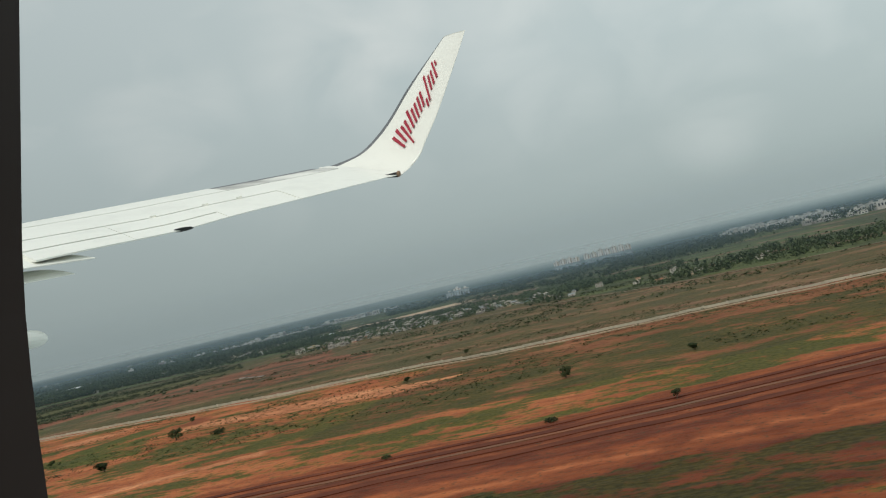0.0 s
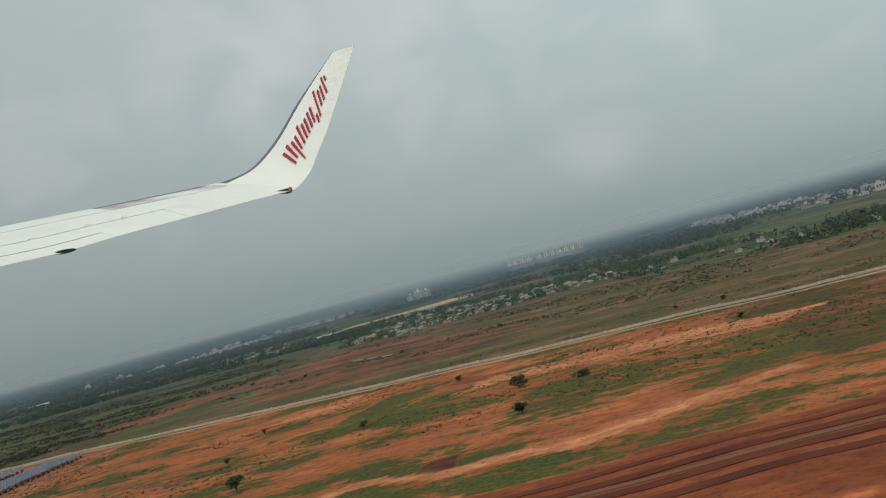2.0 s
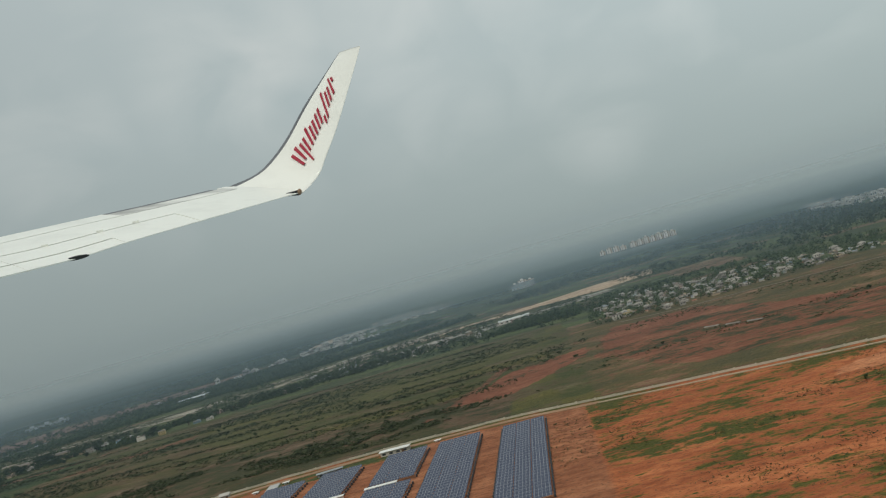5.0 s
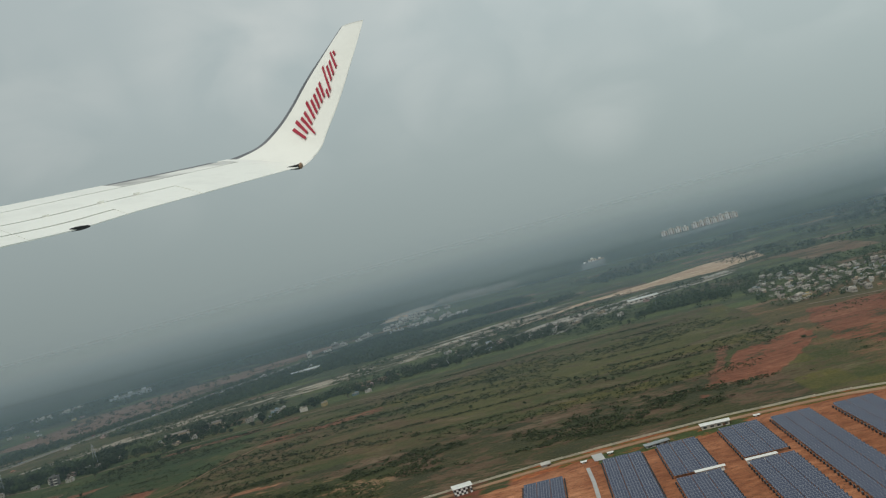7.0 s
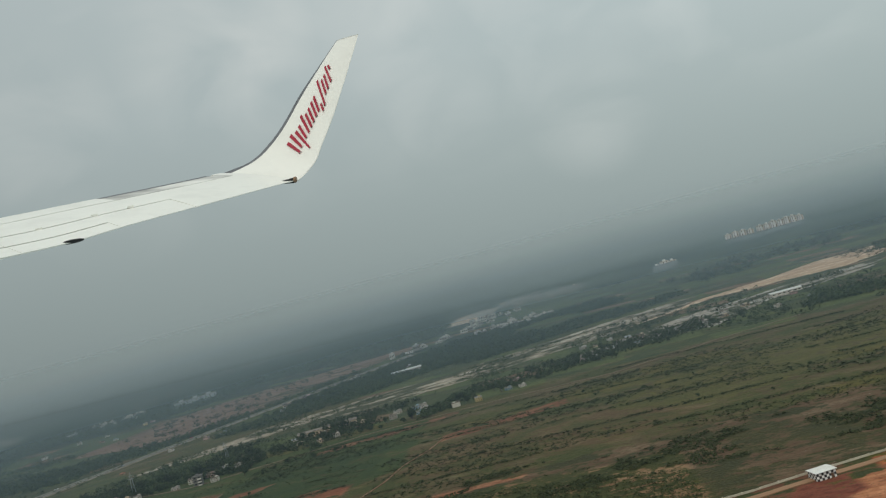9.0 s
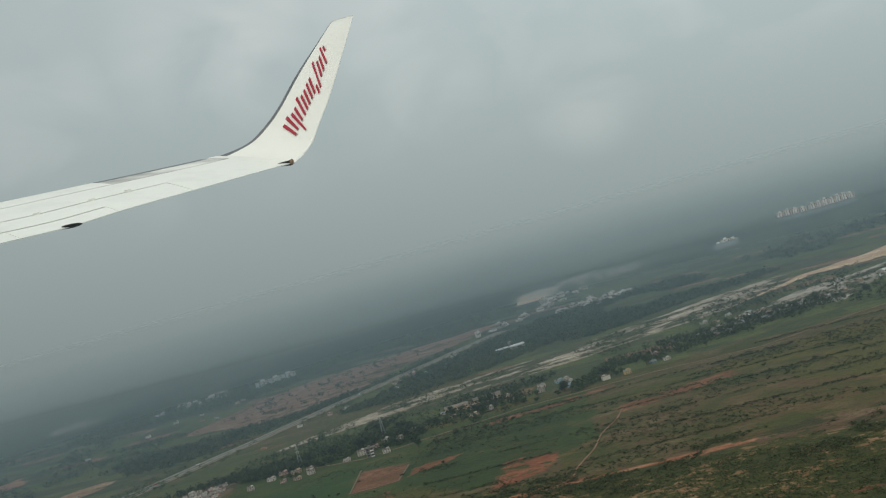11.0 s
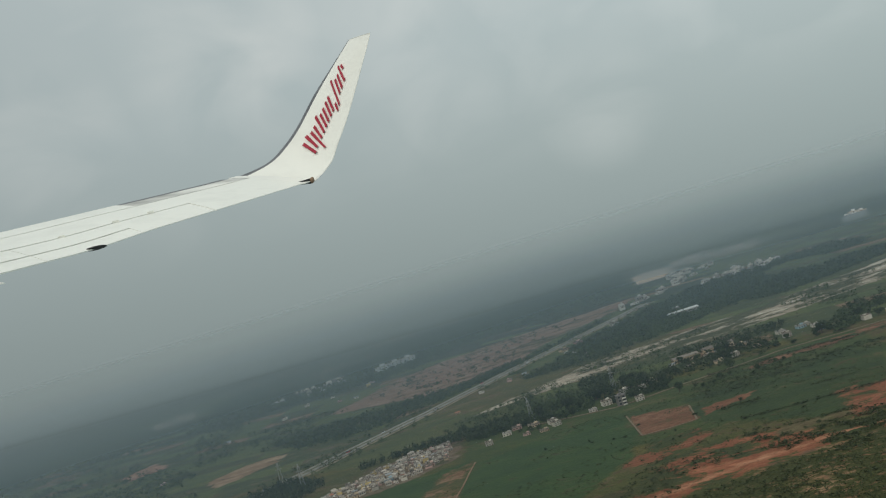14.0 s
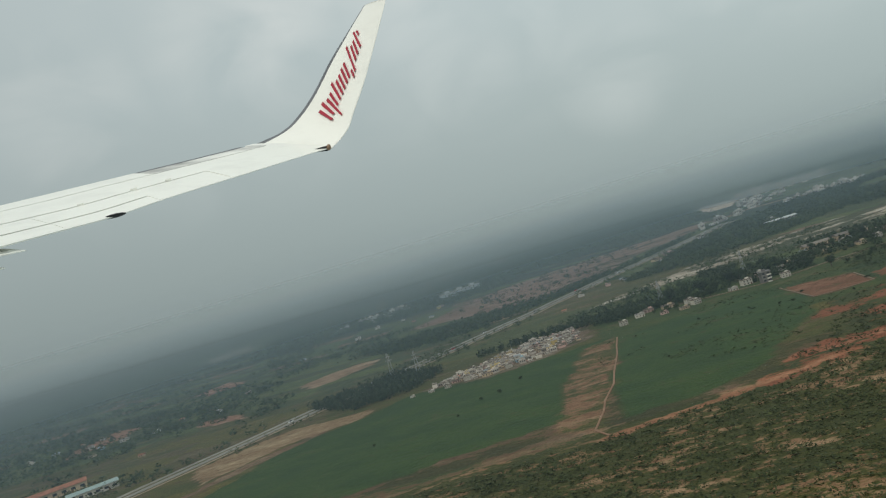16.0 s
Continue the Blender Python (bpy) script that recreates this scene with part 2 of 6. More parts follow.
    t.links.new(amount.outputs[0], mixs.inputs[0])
    t.links.new(clear.outputs[0], mixs.inputs[1])
    t.links.new(add.outputs[0], mixs.inputs[2])
    t.links.new(mixs.outputs[0], out.inputs[0])
    return m


RED_SOIL, PALE_SOIL, DARK_SOIL = (0.395, 0.120, 0.042), (0.50, 0.195, 0.085), (0.098, 0.021, 0.008)
GRASS, CROP = (0.088, 0.078, 0.013), (0.033, 0.063, 0.018)

MAT_LAND, MAT_PAINTED_HAZE = ground_material(), painted_haze_material()
MAT_CONCRETE = surface("concrete", (0.56, 0.50, 0.39), (0.46, 0.40, 0.30), 1.2, 0.9, vary=0.12)
MAT_TRACK = surface("pale_track", (0.46, 0.36, 0.25), (0.36, 0.26, 0.17), 0.9, 0.95, stretch=(0.3, 1, 1))
MAT_PATH = surface("red_path", (0.29, 0.175, 0.11), (0.21, 0.115, 0.066), 0.9, 0.95, stretch=(0.4, 1, 1))
MAT_LANE = surface("dusty_lane", (0.20, 0.15, 0.095), (0.15, 0.11, 0.07), 0.9, 0.95, stretch=(0.4, 1, 1))
MAT_ASPHALT = surface("old_asphalt", (0.31, 0.285, 0.235), (0.24, 0.22, 0.18), 0.8, 0.9)
MAT_WALLS = [surface("plaster_" + k, a, tuple(0.85 * v for v in a), 2.5, 0.85, vary=0.3) for k, a in (
    ("white", (0.62, 0.56, 0.47)), ("cream", (0.58, 0.44, 0.29)), ("yellow", (0.66, 0.50, 0.22)), ("pink", (0.58, 0.38, 0.32)),
    ("grey", (0.42, 0.41, 0.39)), ("blue", (0.36, 0.50, 0.56)))]
MAT_ROOFS = [surface("roof_" + k, a, tuple(0.7 * v for v in a), 2.0, 0.85, vary=0.2) for k, a in (
    ("cement", (0.27, 0.225, 0.18)), ("white", (0.46, 0.43, 0.38)), ("tile", (0.40, 0.17, 0.10)), ("sheet", (0.34, 0.36, 0.36)))]
def town_material(name, low, high):
    n = Nodes(name)
    geo = n.add("ShaderNodeNewGeometry")
    col = n.mixed(geo.outputs["Random Per Island"], low, high)
    return n.done(n.mixed(n.ranged(n.noise(3.0), 0.4, 0.7, 0.0, 0.4), col, (0.35, 0.31, 0.27)), 0.85)


MAT_TOWN, MAT_VILLAGE = town_material("town_plaster", (0.26, 0.235, 0.20), (0.72, 0.67, 0.59)), town_material("village_plaster", (0.15, 0.125, 0.10), (0.60, 0.53, 0.44))
MAT_GLASS = Nodes("window_glass").done((0.035, 0.04, 0.045), 0.2)
MAT_DOOR = surface("door_wood", (0.16, 0.09, 0.05), (0.11, 0.06, 0.035), 6, 0.7)
MAT_BARK = surface("bark", (0.13, 0.09, 0.06), (0.09, 0.065, 0.045), 9, 0.95)
MAT_LEAF = island_leaf("leaves", (0.024, 0.038, 0.013), (0.060, 0.078, 0.026))
MAT_BUSH = island_leaf("bush_leaves", (0.022, 0.031, 0.010), (0.056, 0.066, 0.019))
MAT_PALM = island_leaf("palm_leaves", (0.022, 0.034, 0.018), (0.046, 0.062, 0.03))
MAT_METAL = surface("galvanised_steel", (0.45, 0.45, 0.44), (0.36, 0.36, 0.35), 5, 0.5, 0.6)
MAT_WHITE = surface("white_sheet_metal", (0.78, 0.77, 0.72), (0.70, 0.68, 0.62), 2, 0.5)
MAT_REDMARK = surface("red_paint", (0.45, 0.05, 0.04), (0.38, 0.04, 0.035), 4, 0.6)


def part(name, bm, material, parent=None, label=""):
    me = bpy.data.meshes.new(name)
    bm.to_mesh(me)
    bm.free()
    return part_of(name, me, material, parent, label)


def part_of(name, me, material, parent=None, label=""):
    if material and not me.materials:
        me.materials.append(material)
    ob = new(name, me)
    ob.parent = parent
    return tagged(ob, label)


def from_lists(name, verts, faces, material, parent=None, label="", smooth=False):
    me = bpy.data.meshes.new(name)
    me.from_pydata(verts, [], faces)
    me.update()
    if smooth:
        me.shade_smooth()
    return part_of(name, me, material, parent, label)


def box(bm, cx, cy, z0, sx, sy, sz, turn=0.0, bevel=0.0):
    m = Matrix.Translation((cx, cy, z0 + sz / 2)) @ Matrix.Rotation(turn, 4, "Z") @ Matrix.Diagonal((sx, sy, sz, 1))
    made = bmesh.ops.create_cube(bm, size=1, matrix=m)
    if bevel:
        edges = list({e for v in made["verts"] for e in v.link_edges})
        bmesh.ops.bevel(bm, geom=edges, offset=bevel, segments=1, affect="EDGES")
    return bm


def thing(name, label, category, group="", kind="", at=None):
    ob = new(name)
    ob.empty_display_size = 0.1
    if at is not None:
        ob.matrix_world = at
    return tagged(ob, label, category, group, kind)


# ---- the land ----
def value_noise(x, y, scale, seed=0, octaves=4):
    """Smooth noise in 0 to 1 over arrays."""
    total, amp, norm = np.zeros_like(x), 1.0, 0.0
    for o in range(octaves):
        u, v = x * scale * 2 ** o + 17.3 * (seed + o), y * scale * 2 ** o - 9.1 * (seed + o)
        iu, iv = np.floor(u), np.floor(v)
        fu, fv = u - iu, v - iv
        fu, fv = fu * fu * (3 - 2 * fu), fv * fv * (3 - 2 * fv)

        def h(a, b):
            s = np.sin(a * 127.1 + b * 311.7 + seed * 74.7) * 43758.5453
            return s - np.floor(s)
        n = (h(iu, iv) * (1 - fu) + h(iu + 1, iv) * fu) * (1 - fv) + (h(iu, iv + 1) * (1 - fu) + h(iu + 1, iv + 1) * fu) * fv
        total += amp * n
        norm += amp
        amp *= 0.5
    return total / norm


def axis(lo, mid, hi, first, second, far):
    core = np.concatenate([np.arange(lo, mid, first), np.arange(mid, hi, second)])
    step, hi = 0.45, core[-1]
    grow = step * np.cumsum(1.16 ** np.arange(1, 90))
    grow = grow[grow < far]
    return np.concatenate([lo - grow[::-1], core, hi + grow])


gx, gy = axis(-215.0, -42.0, 46.0, 0.45, 0.22, 2200), axis(6.0, 46.0, 235.0, 0.22, 0.45, 2200)
GX, GY = np.meshgrid(gx, gy)
WX = GX + 1.6 * (value_noise(GX, GY, 0.25, 3) - 0.5)
WY = GY + 1.3 * (value_noise(GX, GY, 0.25, 5) - 0.5)
cover, soil = np.zeros(GX.shape + (3,)), np.zeros(GX.shape + (3,))
share = np.zeros(GX.shape)


def inside(poly, x, y):
    hit = np.zeros(x.shape, bool)
    for (x0, y0), (x1, y1) in zip(poly, poly[1:] + poly[:1]):
        cross = (y0 > y) != (y1 > y)
        with np.errstate(divide="ignore", invalid="ignore"):
            hit ^= cross & (x < (x1 - x0) * (y - y0) / (y1 - y0 + 1e-12) + x0)
    return hit


def lay(mask, over, under, amount):
    cover[mask], soil[mask] = over, under
    share[mask] = amount[mask] if isinstance(amount, np.ndarray) else amount


def field(poly, over, under, amount, ragged=1.0):
    lay(inside(poly, GX + ragged * (WX - GX), GY + ragged * (WY - GY)), over, under, amount)


def band(pts, width, over, under, amount):
    """A worn strip of uneven width along a line."""
    for (x0, y0), (x1, y1) in zip(pts, pts[1:]):
        dx, dy = x1 - x0, y1 - y0
        px, py = GX + 0.25 * (WX - GX), GY + 0.25 * (WY - GY)
        f = np.clip(((px - x0) * dx + (py - y0) * dy) / (dx * dx + dy * dy), 0, 1)
        lay(np.hypot(px - x0 - f * dx, py - y0 - f * dy) < width * (0.3 + 0.4 * value_noise(GX, GY, 0.9, 91)), over, under, amount)


def works_y(x):
    """The upper edge of the earthworks beside the runway."""
    return np.interp(x, [-30, -21, -14, -9, -3.4, 1, 9, 40], [15.0, 16.0, 16.5, 17.0, 17.6, 18.5, 19.4, 20.0])


def wall_y(x):
    """The line of the perimeter wall."""
    return np.interp(x, [-110, -75, -63, -60, -56, -53, -48, -44, -39, -34, -27, -22, -19, -12.4, -8.4, -3.4, 5, 60], [46.0, 41.0, 40.0, 40.3, 41.1, 41.6, 42.0, 42.1, 41.6, 40.0, 37.8, 36.8, 35.8, 34.7, 33.8, 33.4, 33.2, 34.0])


patch = value_noise(GX * 0.5, GY, 0.16, 11)
strips = value_noise(GX * 0.12, GY, 0.22, 13)
plots = value_noise(np.floor(GX / 7.5) * 7.5, np.floor((GY + 0.15 * GX) / 3.4) * 3.4, 0.9, 17, 1)
# far plain: dull fields and scrub
lay(np.ones(GX.shape, bool), (0.057, 0.071, 0.030), (0.13, 0.095, 0.052), 0.55 + 0.5 * patch)
lay((GY > 140) & (WX < -72), (0.036, 0.050, 0.026), (0.10, 0.085, 0.055), 0.70 + 0.5 * patch)
far_green = (plots > 0.55) & ((GY < 150) | (plots > 0.72) | (WX > -72))
lay(far_green, (0.082, 0.102, 0.038), (0.12, 0.105, 0.05), 0.9)
lay((plots < 0.22) & (GY < 160), (0.080, 0.076, 0.034), (0.20, 0.125, 0.07), 0.35)
# brown scrub outside the wall, towards the village
lay((GY > wall_y(GX)) & (WY < np.interp(GX, [-14, -4, 6, 30], [74, 57, 50, 46])) & (WX > -42), (0.092, 0.076, 0.032), (0.205, 0.108, 0.058), 0.56 + 0.5 * (strips - 0.2))
# old paddies, olive and brown, west of it
lay((GY > wall_y(GX)) & (WY < 82) & (WX <= -36), (0.066, 0.070, 0.020), (0.105, 0.080, 0.036), 0.58 + 1.1 * (strips - 0.5))
lay((GY > wall_y(GX)) & (WY < 82) & (WX <= -36) & (plots > 0.62), (0.092, 0.084, 0.022), (0.12, 0.09, 0.038), 0.75)
lay((GY > wall_y(GX)) & (WY < 53) & (WX <= -40), (0.050, 0.049, 0.019), (0.135, 0.085, 0.048), 0.62 + 1.3 * (value_noise(GX * 0.5, GY, 0.6, 18) - 0.5))
field([(-62, 56), (-40, 66), (-36, 78), (-48, 74), (-64, 66)], (0.086, 0.083, 0.025), (0.10, 0.085, 0.037), 0.7)
field([(-84, 60), (-64, 54), (-58, 58), (-66, 66), (-84, 70)], (0.078, 0.072, 0.024), (0.125, 0.085, 0.04), 0.55)
# red bare ground outside the wall
mottle_out = value_noise(GX * 0.5, GY, 0.7, 15)
field([(-35, 55), (-31, 43), (-20, 42), (-18, 49), (-24, 58), (-27, 66), (-33, 67)], (0.050, 0.050, 0.019), (0.215, 0.080, 0.040), 0.26 + 1.0 * (patch - 0.5))
field([(-43.4, 49.6), (-41.4, 54.5), (-40.2, 57.6), (-35.2, 60), (-35.6, 56), (-38.2, 51), (-40.4, 48.3)], (0.050, 0.050, 0.019), (0.225, 0.080, 0.040), 0.10 + 0.9 * (mottle_out - 0.5), 0.6)
band([(-40.4, 60.2), (-42.0, 54.6), (-44.4, 47.2)], 0.7, (0.050, 0.050, 0.019), (0.20, 0.082, 0.044), 0.30)
# airfield grass and bare red soil
lay((GY <= wall_y(GX)) & (GX < -60), (0.058, 0.066, 0.022), (0.16, 0.10, 0.052), 0.6 + 0.8 * (patch - 0.5))
air = (GY <= wall_y(GX)) & (WX > -69)
lay(air, GRASS, RED_SOIL, 0.50 + 1.3 * (patch - 0.5))
lay(air & (WX < -21) & (WX > -40), (0.078, 0.076, 0.012), RED_SOIL, 0.56 + 1.1 * (patch - 0.5))
lay(air & (WX > -12) & (WY > 21), (0.068, 0.057, 0.013), (0.235, 0.085, 0.034), 0.62 + 0.9 * (strips - 0.5))
lay(air & (WX < -55), (0.045, 0.052, 0.018), (0.17, 0.074, 0.040), 0.50 + 1.5 * (value_noise(GX * 0.6, GY, 0.8, 16) - 0.5))
mottle = mottle_out
for poly, amount in (([(-25.3, 27.8), (-24.7, 30.1), (-23.4, 33.0), (-21.7, 30.9), (-19.1, 31.6), (-18.5, 31.9), (-19.6, 29.3), (-21.3, 29.5), (-19.3, 25.8), (-20.5, 24.7), (-22.3, 26.0), (-23.8, 27.4), (-24.2, 24.4), (-24.9, 23.9)], 0.82),
                     ([(-24.4, 17.1), (-23.3, 18.9), (-21.8, 18.2), (-20.7, 17.8), (-20.9, 17.3), (-22.2, 16.4), (-23.2, 16.5)], 0.85),
                     ([(-20.2, 19.4), (-19.3, 19.9), (-18.5, 19.7), (-19.0, 18.7), (-19.7, 18.6), (-20.3, 18.8)], 0.85),
                     ([(-20.4, 17.3), (-19.6, 17.9), (-18.5, 18.3), (-17.6, 18.2), (-18.4, 16.8), (-19.3, 16.4), (-20.3, 16.7)], 0.85),
                     ([(-27.1, 22.0), (-26.0, 21.5), (-25.5, 21.4), (-25.0, 18.9), (-25.1, 17.7), (-28.0, 18.8)], 0.8),
                     ([(-27.7, 32.7), (-26.4, 31.7), (-23.9, 26.5), (-24.1, 23.5), (-24.8, 23.4), (-27.2, 24.7)], 0.58)):
    field(poly, (0.072, 0.076, 0.012), RED_SOIL, amount + 0.9 * (mottle - 0.5), 0.5)
field([(-20.5, 31.0), (-14.6, 30.6), (-9.6, 29.0), (-11.6, 27.4), (-15.0, 28.4), (-20.5, 29.2)], GRASS, PALE_SOIL, 0.14 + 0.9 * (mottle - 0.5), 0.6)
field([(-27.8, 34.1), (-24.7, 35.8), (-25.4, 32.6), (-27.8, 33.4)], GRASS, PALE_SOIL, 0.1, 0.6)
field([(-20.7, 20.3), (-20.0, 20.2), (-20.2, 18.8), (-20.9, 19.3)], GRASS, DARK_SOIL, 0.0, 0.4)
field([(-21.3, 33.5), (-19.8, 31.9), (-20.1, 30.6), (-21.4, 31.6)], GRASS, (0.22, 0.06, 0.02), 0.0, 0.4)
band([(-30.0, 13.0), (-24.6, 17.2), (-23.3, 18.8), (-22.1, 19.5), (-20.2, 18.5), (-19.2, 18.9), (-17.6, 18.5), (-13, 20.6)], 0.6, GRASS, PALE_SOIL, -0.2)
band([(-23.8, 16.3), (-21.5, 17.1), (-20.3, 16.5), (-19.4, 16.1)], 0.5, GRASS, PALE_SOIL, -0.2)
# earthworks beside the runway: graded orange soil with darker rolled bands
works_top = works_y(GX)
depth = works_top - GY + 0.10 * (mottle - 0.5)
lay(air & (GY > 6) & (GY < works_top + 0.5 * mottle) & (GX > -25), GRASS, (0.235, 0.060, 0.018), -0.3)
lay(air & (GX > -24.5) & (depth > 0.25) & (depth < 2.7), GRASS, (0.25, 0.064, 0.021), -0.3)
lay(air & (GX > -9.5) & (depth > 0.25) & (depth < 3.4), GRASS, (0.145, 0.033, 0.011), -0.3)
for at, wide, tone in ((0.74, 0.10, (0.24, 0.066, 0.022)), (1.38, 0.12, (0.20, 0.075, 0.036)), (2.04, 0.10, (0.23, 0.060, 0.019)),
                       (2.85, 0.07, (0.22, 0.052, 0.016)), (3.5, 0.12, (0.26, 0.062, 0.019)), (4.2, 0.10, (0.42, 0.125, 0.045))):
    lay(air & (GX > -24) & (np.abs(depth - at) < wide), GRASS, tone, -0.3)
lay(air & (WY < 12.7) & (WX > -14), (0.048, 0.037, 0.006), (0.15, 0.034, 0.011), 0.60 + 0.8 * (mottle - 0.5))
lay(air & (WY < 10.3) & (WX > -14), GRASS, (0.26, 0.068, 0.02), 0.25)
# solar park ground
field([(-55.2, 20), (-36.6, 20), (-36.6, 40.2), (-42, 40.6), (-50.5, 40.4), (-55.2, 39.6)], GRASS, (0.30, 0.112, 0.05), -0.2, False)
field([(-57.0, 38.7), (-53.4, 39.3), (-51.6, 39.2), (-51.6, 33), (-57.4, 35.2)], GRASS, (0.40, 0.165, 0.078), -0.1, 0.4)
field([(-60.5, 37.2), (-58.6, 39.6), (-56.2, 39.8), (-56.4, 37.4), (-58.8, 36.2)], GRASS, (0.20, 0.062, 0.036), 0.08, 0.5)
field([(-50.9, 39.2), (-44.2, 39.7), (-43.4, 41.1), (-51.2, 40.7)], (0.052, 0.070, 0.020), RED_SOIL, 0.80, False)
# low scrub under the later part of the flight
scrub_edge = np.interp(GX, [-150, -123, -113, -103, -97, -88, -74, -66], [43, 44.5, 45.6, 47.6, 49.8, 51.0, 51.6, 50])
lay((GX < -62) & (WY < scrub_edge) & (GY > np.where(GX > -80, wall_y(GX), 0)), (0.048, 0.052, 0.014), (0.29, 0.175, 0.095), 0.74)
lay((GX < -69) & (WY < scrub_edge), (0.048, 0.052, 0.014), (0.29, 0.175, 0.095), 0.74)
# crops and ploughed plots
lay((WX > -110) & (WX < -78) & (WY > 61) & (WY < 79.5), (0.046, 0.066, 0.019), (0.10, 0.08, 0.035), 0.84 + 0.6 * (strips - 0.5))
field([(-131, 61.5), (-123, 69.3), (-117, 68.5), (-109.4, 69.6), (-111, 60), (-113, 50), (-124, 47), (-134, 54)], CROP, (0.07, 0.07, 0.028), 0.97)
field([(-108.6, 68.5), (-100, 72.6), (-97.5, 70.8), (-97.4, 63), (-98.4, 59), (-103, 51.0), (-106, 48.2), (-110.6, 47), (-110.6, 53)], CROP, (0.07, 0.063, 0.028), 0.95)
field([(-93, 70.5), (-86, 73), (-80, 72), (-80, 60), (-88, 56), (-93.4, 63)], (0.034, 0.054, 0.017), (0.085, 0.07, 0.030), 0.86)
field([(-111.2, 68.2), (-108.9, 69.4), (-109.8, 60), (-111.0, 52), (-111.8, 46), (-113.6, 48), (-113.4, 55), (-112.6, 62)], (0.066, 0.066, 0.022), (0.22, 0.125, 0.068), 0.60 + 1.2 * (mottle - 0.5))
field([(-97.5, 70.2), (-93.2, 68.3), (-93.5, 63.7), (-97.2, 63.3)], CROP, (0.175, 0.0805, 0.042), 0.0, False)
field([(-93.0, 66.2), (-88.6, 67.4), (-88.7, 65.8), (-93.0, 64.2)], CROP, (0.196, 0.084, 0.042), 0.1)
field([(-76, 69.5), (-70.4, 71.5), (-66, 72), (-66, 70), (-70.4, 68.4), (-75.8, 67.6)], CROP, (0.196, 0.084, 0.042), 0.25)
field([(-88, 75.6), (-80.6, 77.6), (-75, 78.5), (-75, 77), (-81, 75.6), (-87.5, 74.3)], CROP, (0.182, 0.084, 0.0455), 0.2)
field([(-99, 57.5), (-96.8, 60.5), (-94, 62.2), (-93.2, 60), (-96.8, 56.2)], (0.045, 0.056, 0.018), (0.235, 0.085, 0.042), 0.58 + 1.6 * (mottle - 0.5))
field([(-85.6, 61.5), (-83.8, 61.1), (-81.6, 59.8), (-82.4, 56.4), (-84.0, 55.9), (-86.4, 54.4)], (0.050, 0.056, 0.018), (0.235, 0.085, 0.042), 0.34 + 1.2 * (mottle - 0.5))
field([(-104.5, 47.5), (-102, 50.6), (-99.2, 52.4), (-97.4, 55.4), (-95.2, 57.6), (-92.8, 57.0), (-90.3, 56.4), (-90.5, 54.8), (-85.7, 54.2), (-80.8, 53.0), (-76, 52.6), (-70, 52.4), (-70, 51.6), (-81.4, 51.6), (-86.5, 51.4), (-91.4, 50.8), (-95, 49.8), (-98, 48.6), (-101, 47.2), (-104.5, 45.6)],
      (0.050, 0.056, 0.018), (0.25, 0.090, 0.044), 0.54 + 1.9 * (mottle - 0.5), 0.7)
band([(-111.6, 44.6), (-108.6, 45.4), (-104.5, 46.6), (-100.5, 48.4)], 0.7, CROP, (0.28, 0.13, 0.066), 0.0)
band([(-100.5, 49.6), (-96, 51.0), (-91, 52.4), (-86, 52.8), (-80, 52.4), (-70, 52.0)], 0.5, CROP, (0.33, 0.15, 0.08), 0.0)
field([(-136.5, 55.5), (-133.6, 60.6), (-126.4, 68.2), (-130.4, 61.5)], (0.07, 0.063, 0.028), (0.168, 0.105, 0.0595), 0.2)
field([(-131, 118), (-127, 131), (-121, 141), (-113, 146), (-102, 151), (-86, 157), (-92, 141), (-100, 133), (-104, 123), (-110, 114), (-117, 111), (-122, 113)], (0.075, 0.070, 0.032), (0.25, 0.155, 0.105), 0.18 + 0.9 * (patch - 0.4))
for poly in ([(-158.5, 114), (-155.7, 119.5), (-151, 113), (-155.5, 110)], [(-161.7, 87.2), (-157.6, 92.8), (-157.8, 98.4), (-161.9, 100.8), (-163.3, 93.7)], [(-147.5, 87), (-143.8, 86.6), (-140.6, 81.8), (-145, 83)]):
    field(poly, (0.07, 0.07, 0.03), (0.32, 0.165, 0.10), 0.05)
field([(-139, 93), (-135.5, 97), (-131.2, 97), (-130.8, 93.5), (-136.6, 88.5)], (0.07, 0.07, 0.03), (0.30, 0.19, 0.11), 0.15)
field([(-138.1, 64.2), (-132.9, 69.0), (-126.8, 68.2), (-125.6, 67.4), (-127.3, 65.3), (-131.2, 63.8), (-135.4, 58.5)], (0.07, 0.063, 0.028), (0.26, 0.175, 0.095), 0.05)
field([(-127, 84.5), (-121.4, 92), (-115.6, 94.2), (-109.6, 94.0), (-104.6, 92.0), (-105.1, 82.3), (-112.0, 80.2), (-119.7, 79.2)], (0.070, 0.082, 0.028), (0.13, 0.10, 0.05), 0.78 + 0.8 * (patch - 0.5))
field([(-118, 100), (-110, 106), (-97, 110), (-85, 101), (-86, 95), (-94, 92), (-105, 90), (-114, 92)], (0.078, 0.078, 0.028), (0.14, 0.10, 0.05), 0.72 + 0.5 * (patch - 0.5))
field([(-123, 69), (-119.3, 74), (-114.5, 79), (-110.8, 79), (-110.4, 72), (-114.4, 68.6), (-118.2, 67.6)], (0.06, 0.06, 0.026), (0.16, 0.115, 0.075), 0.25)
# pale quarry ground beyond the woods
field([(-84.5, 178), (-84, 197), (-77, 203), (-75, 190), (-78, 178)], (0.07, 0.07, 0.035), (0.62, 0.48, 0.36), 0.0, 0.5)
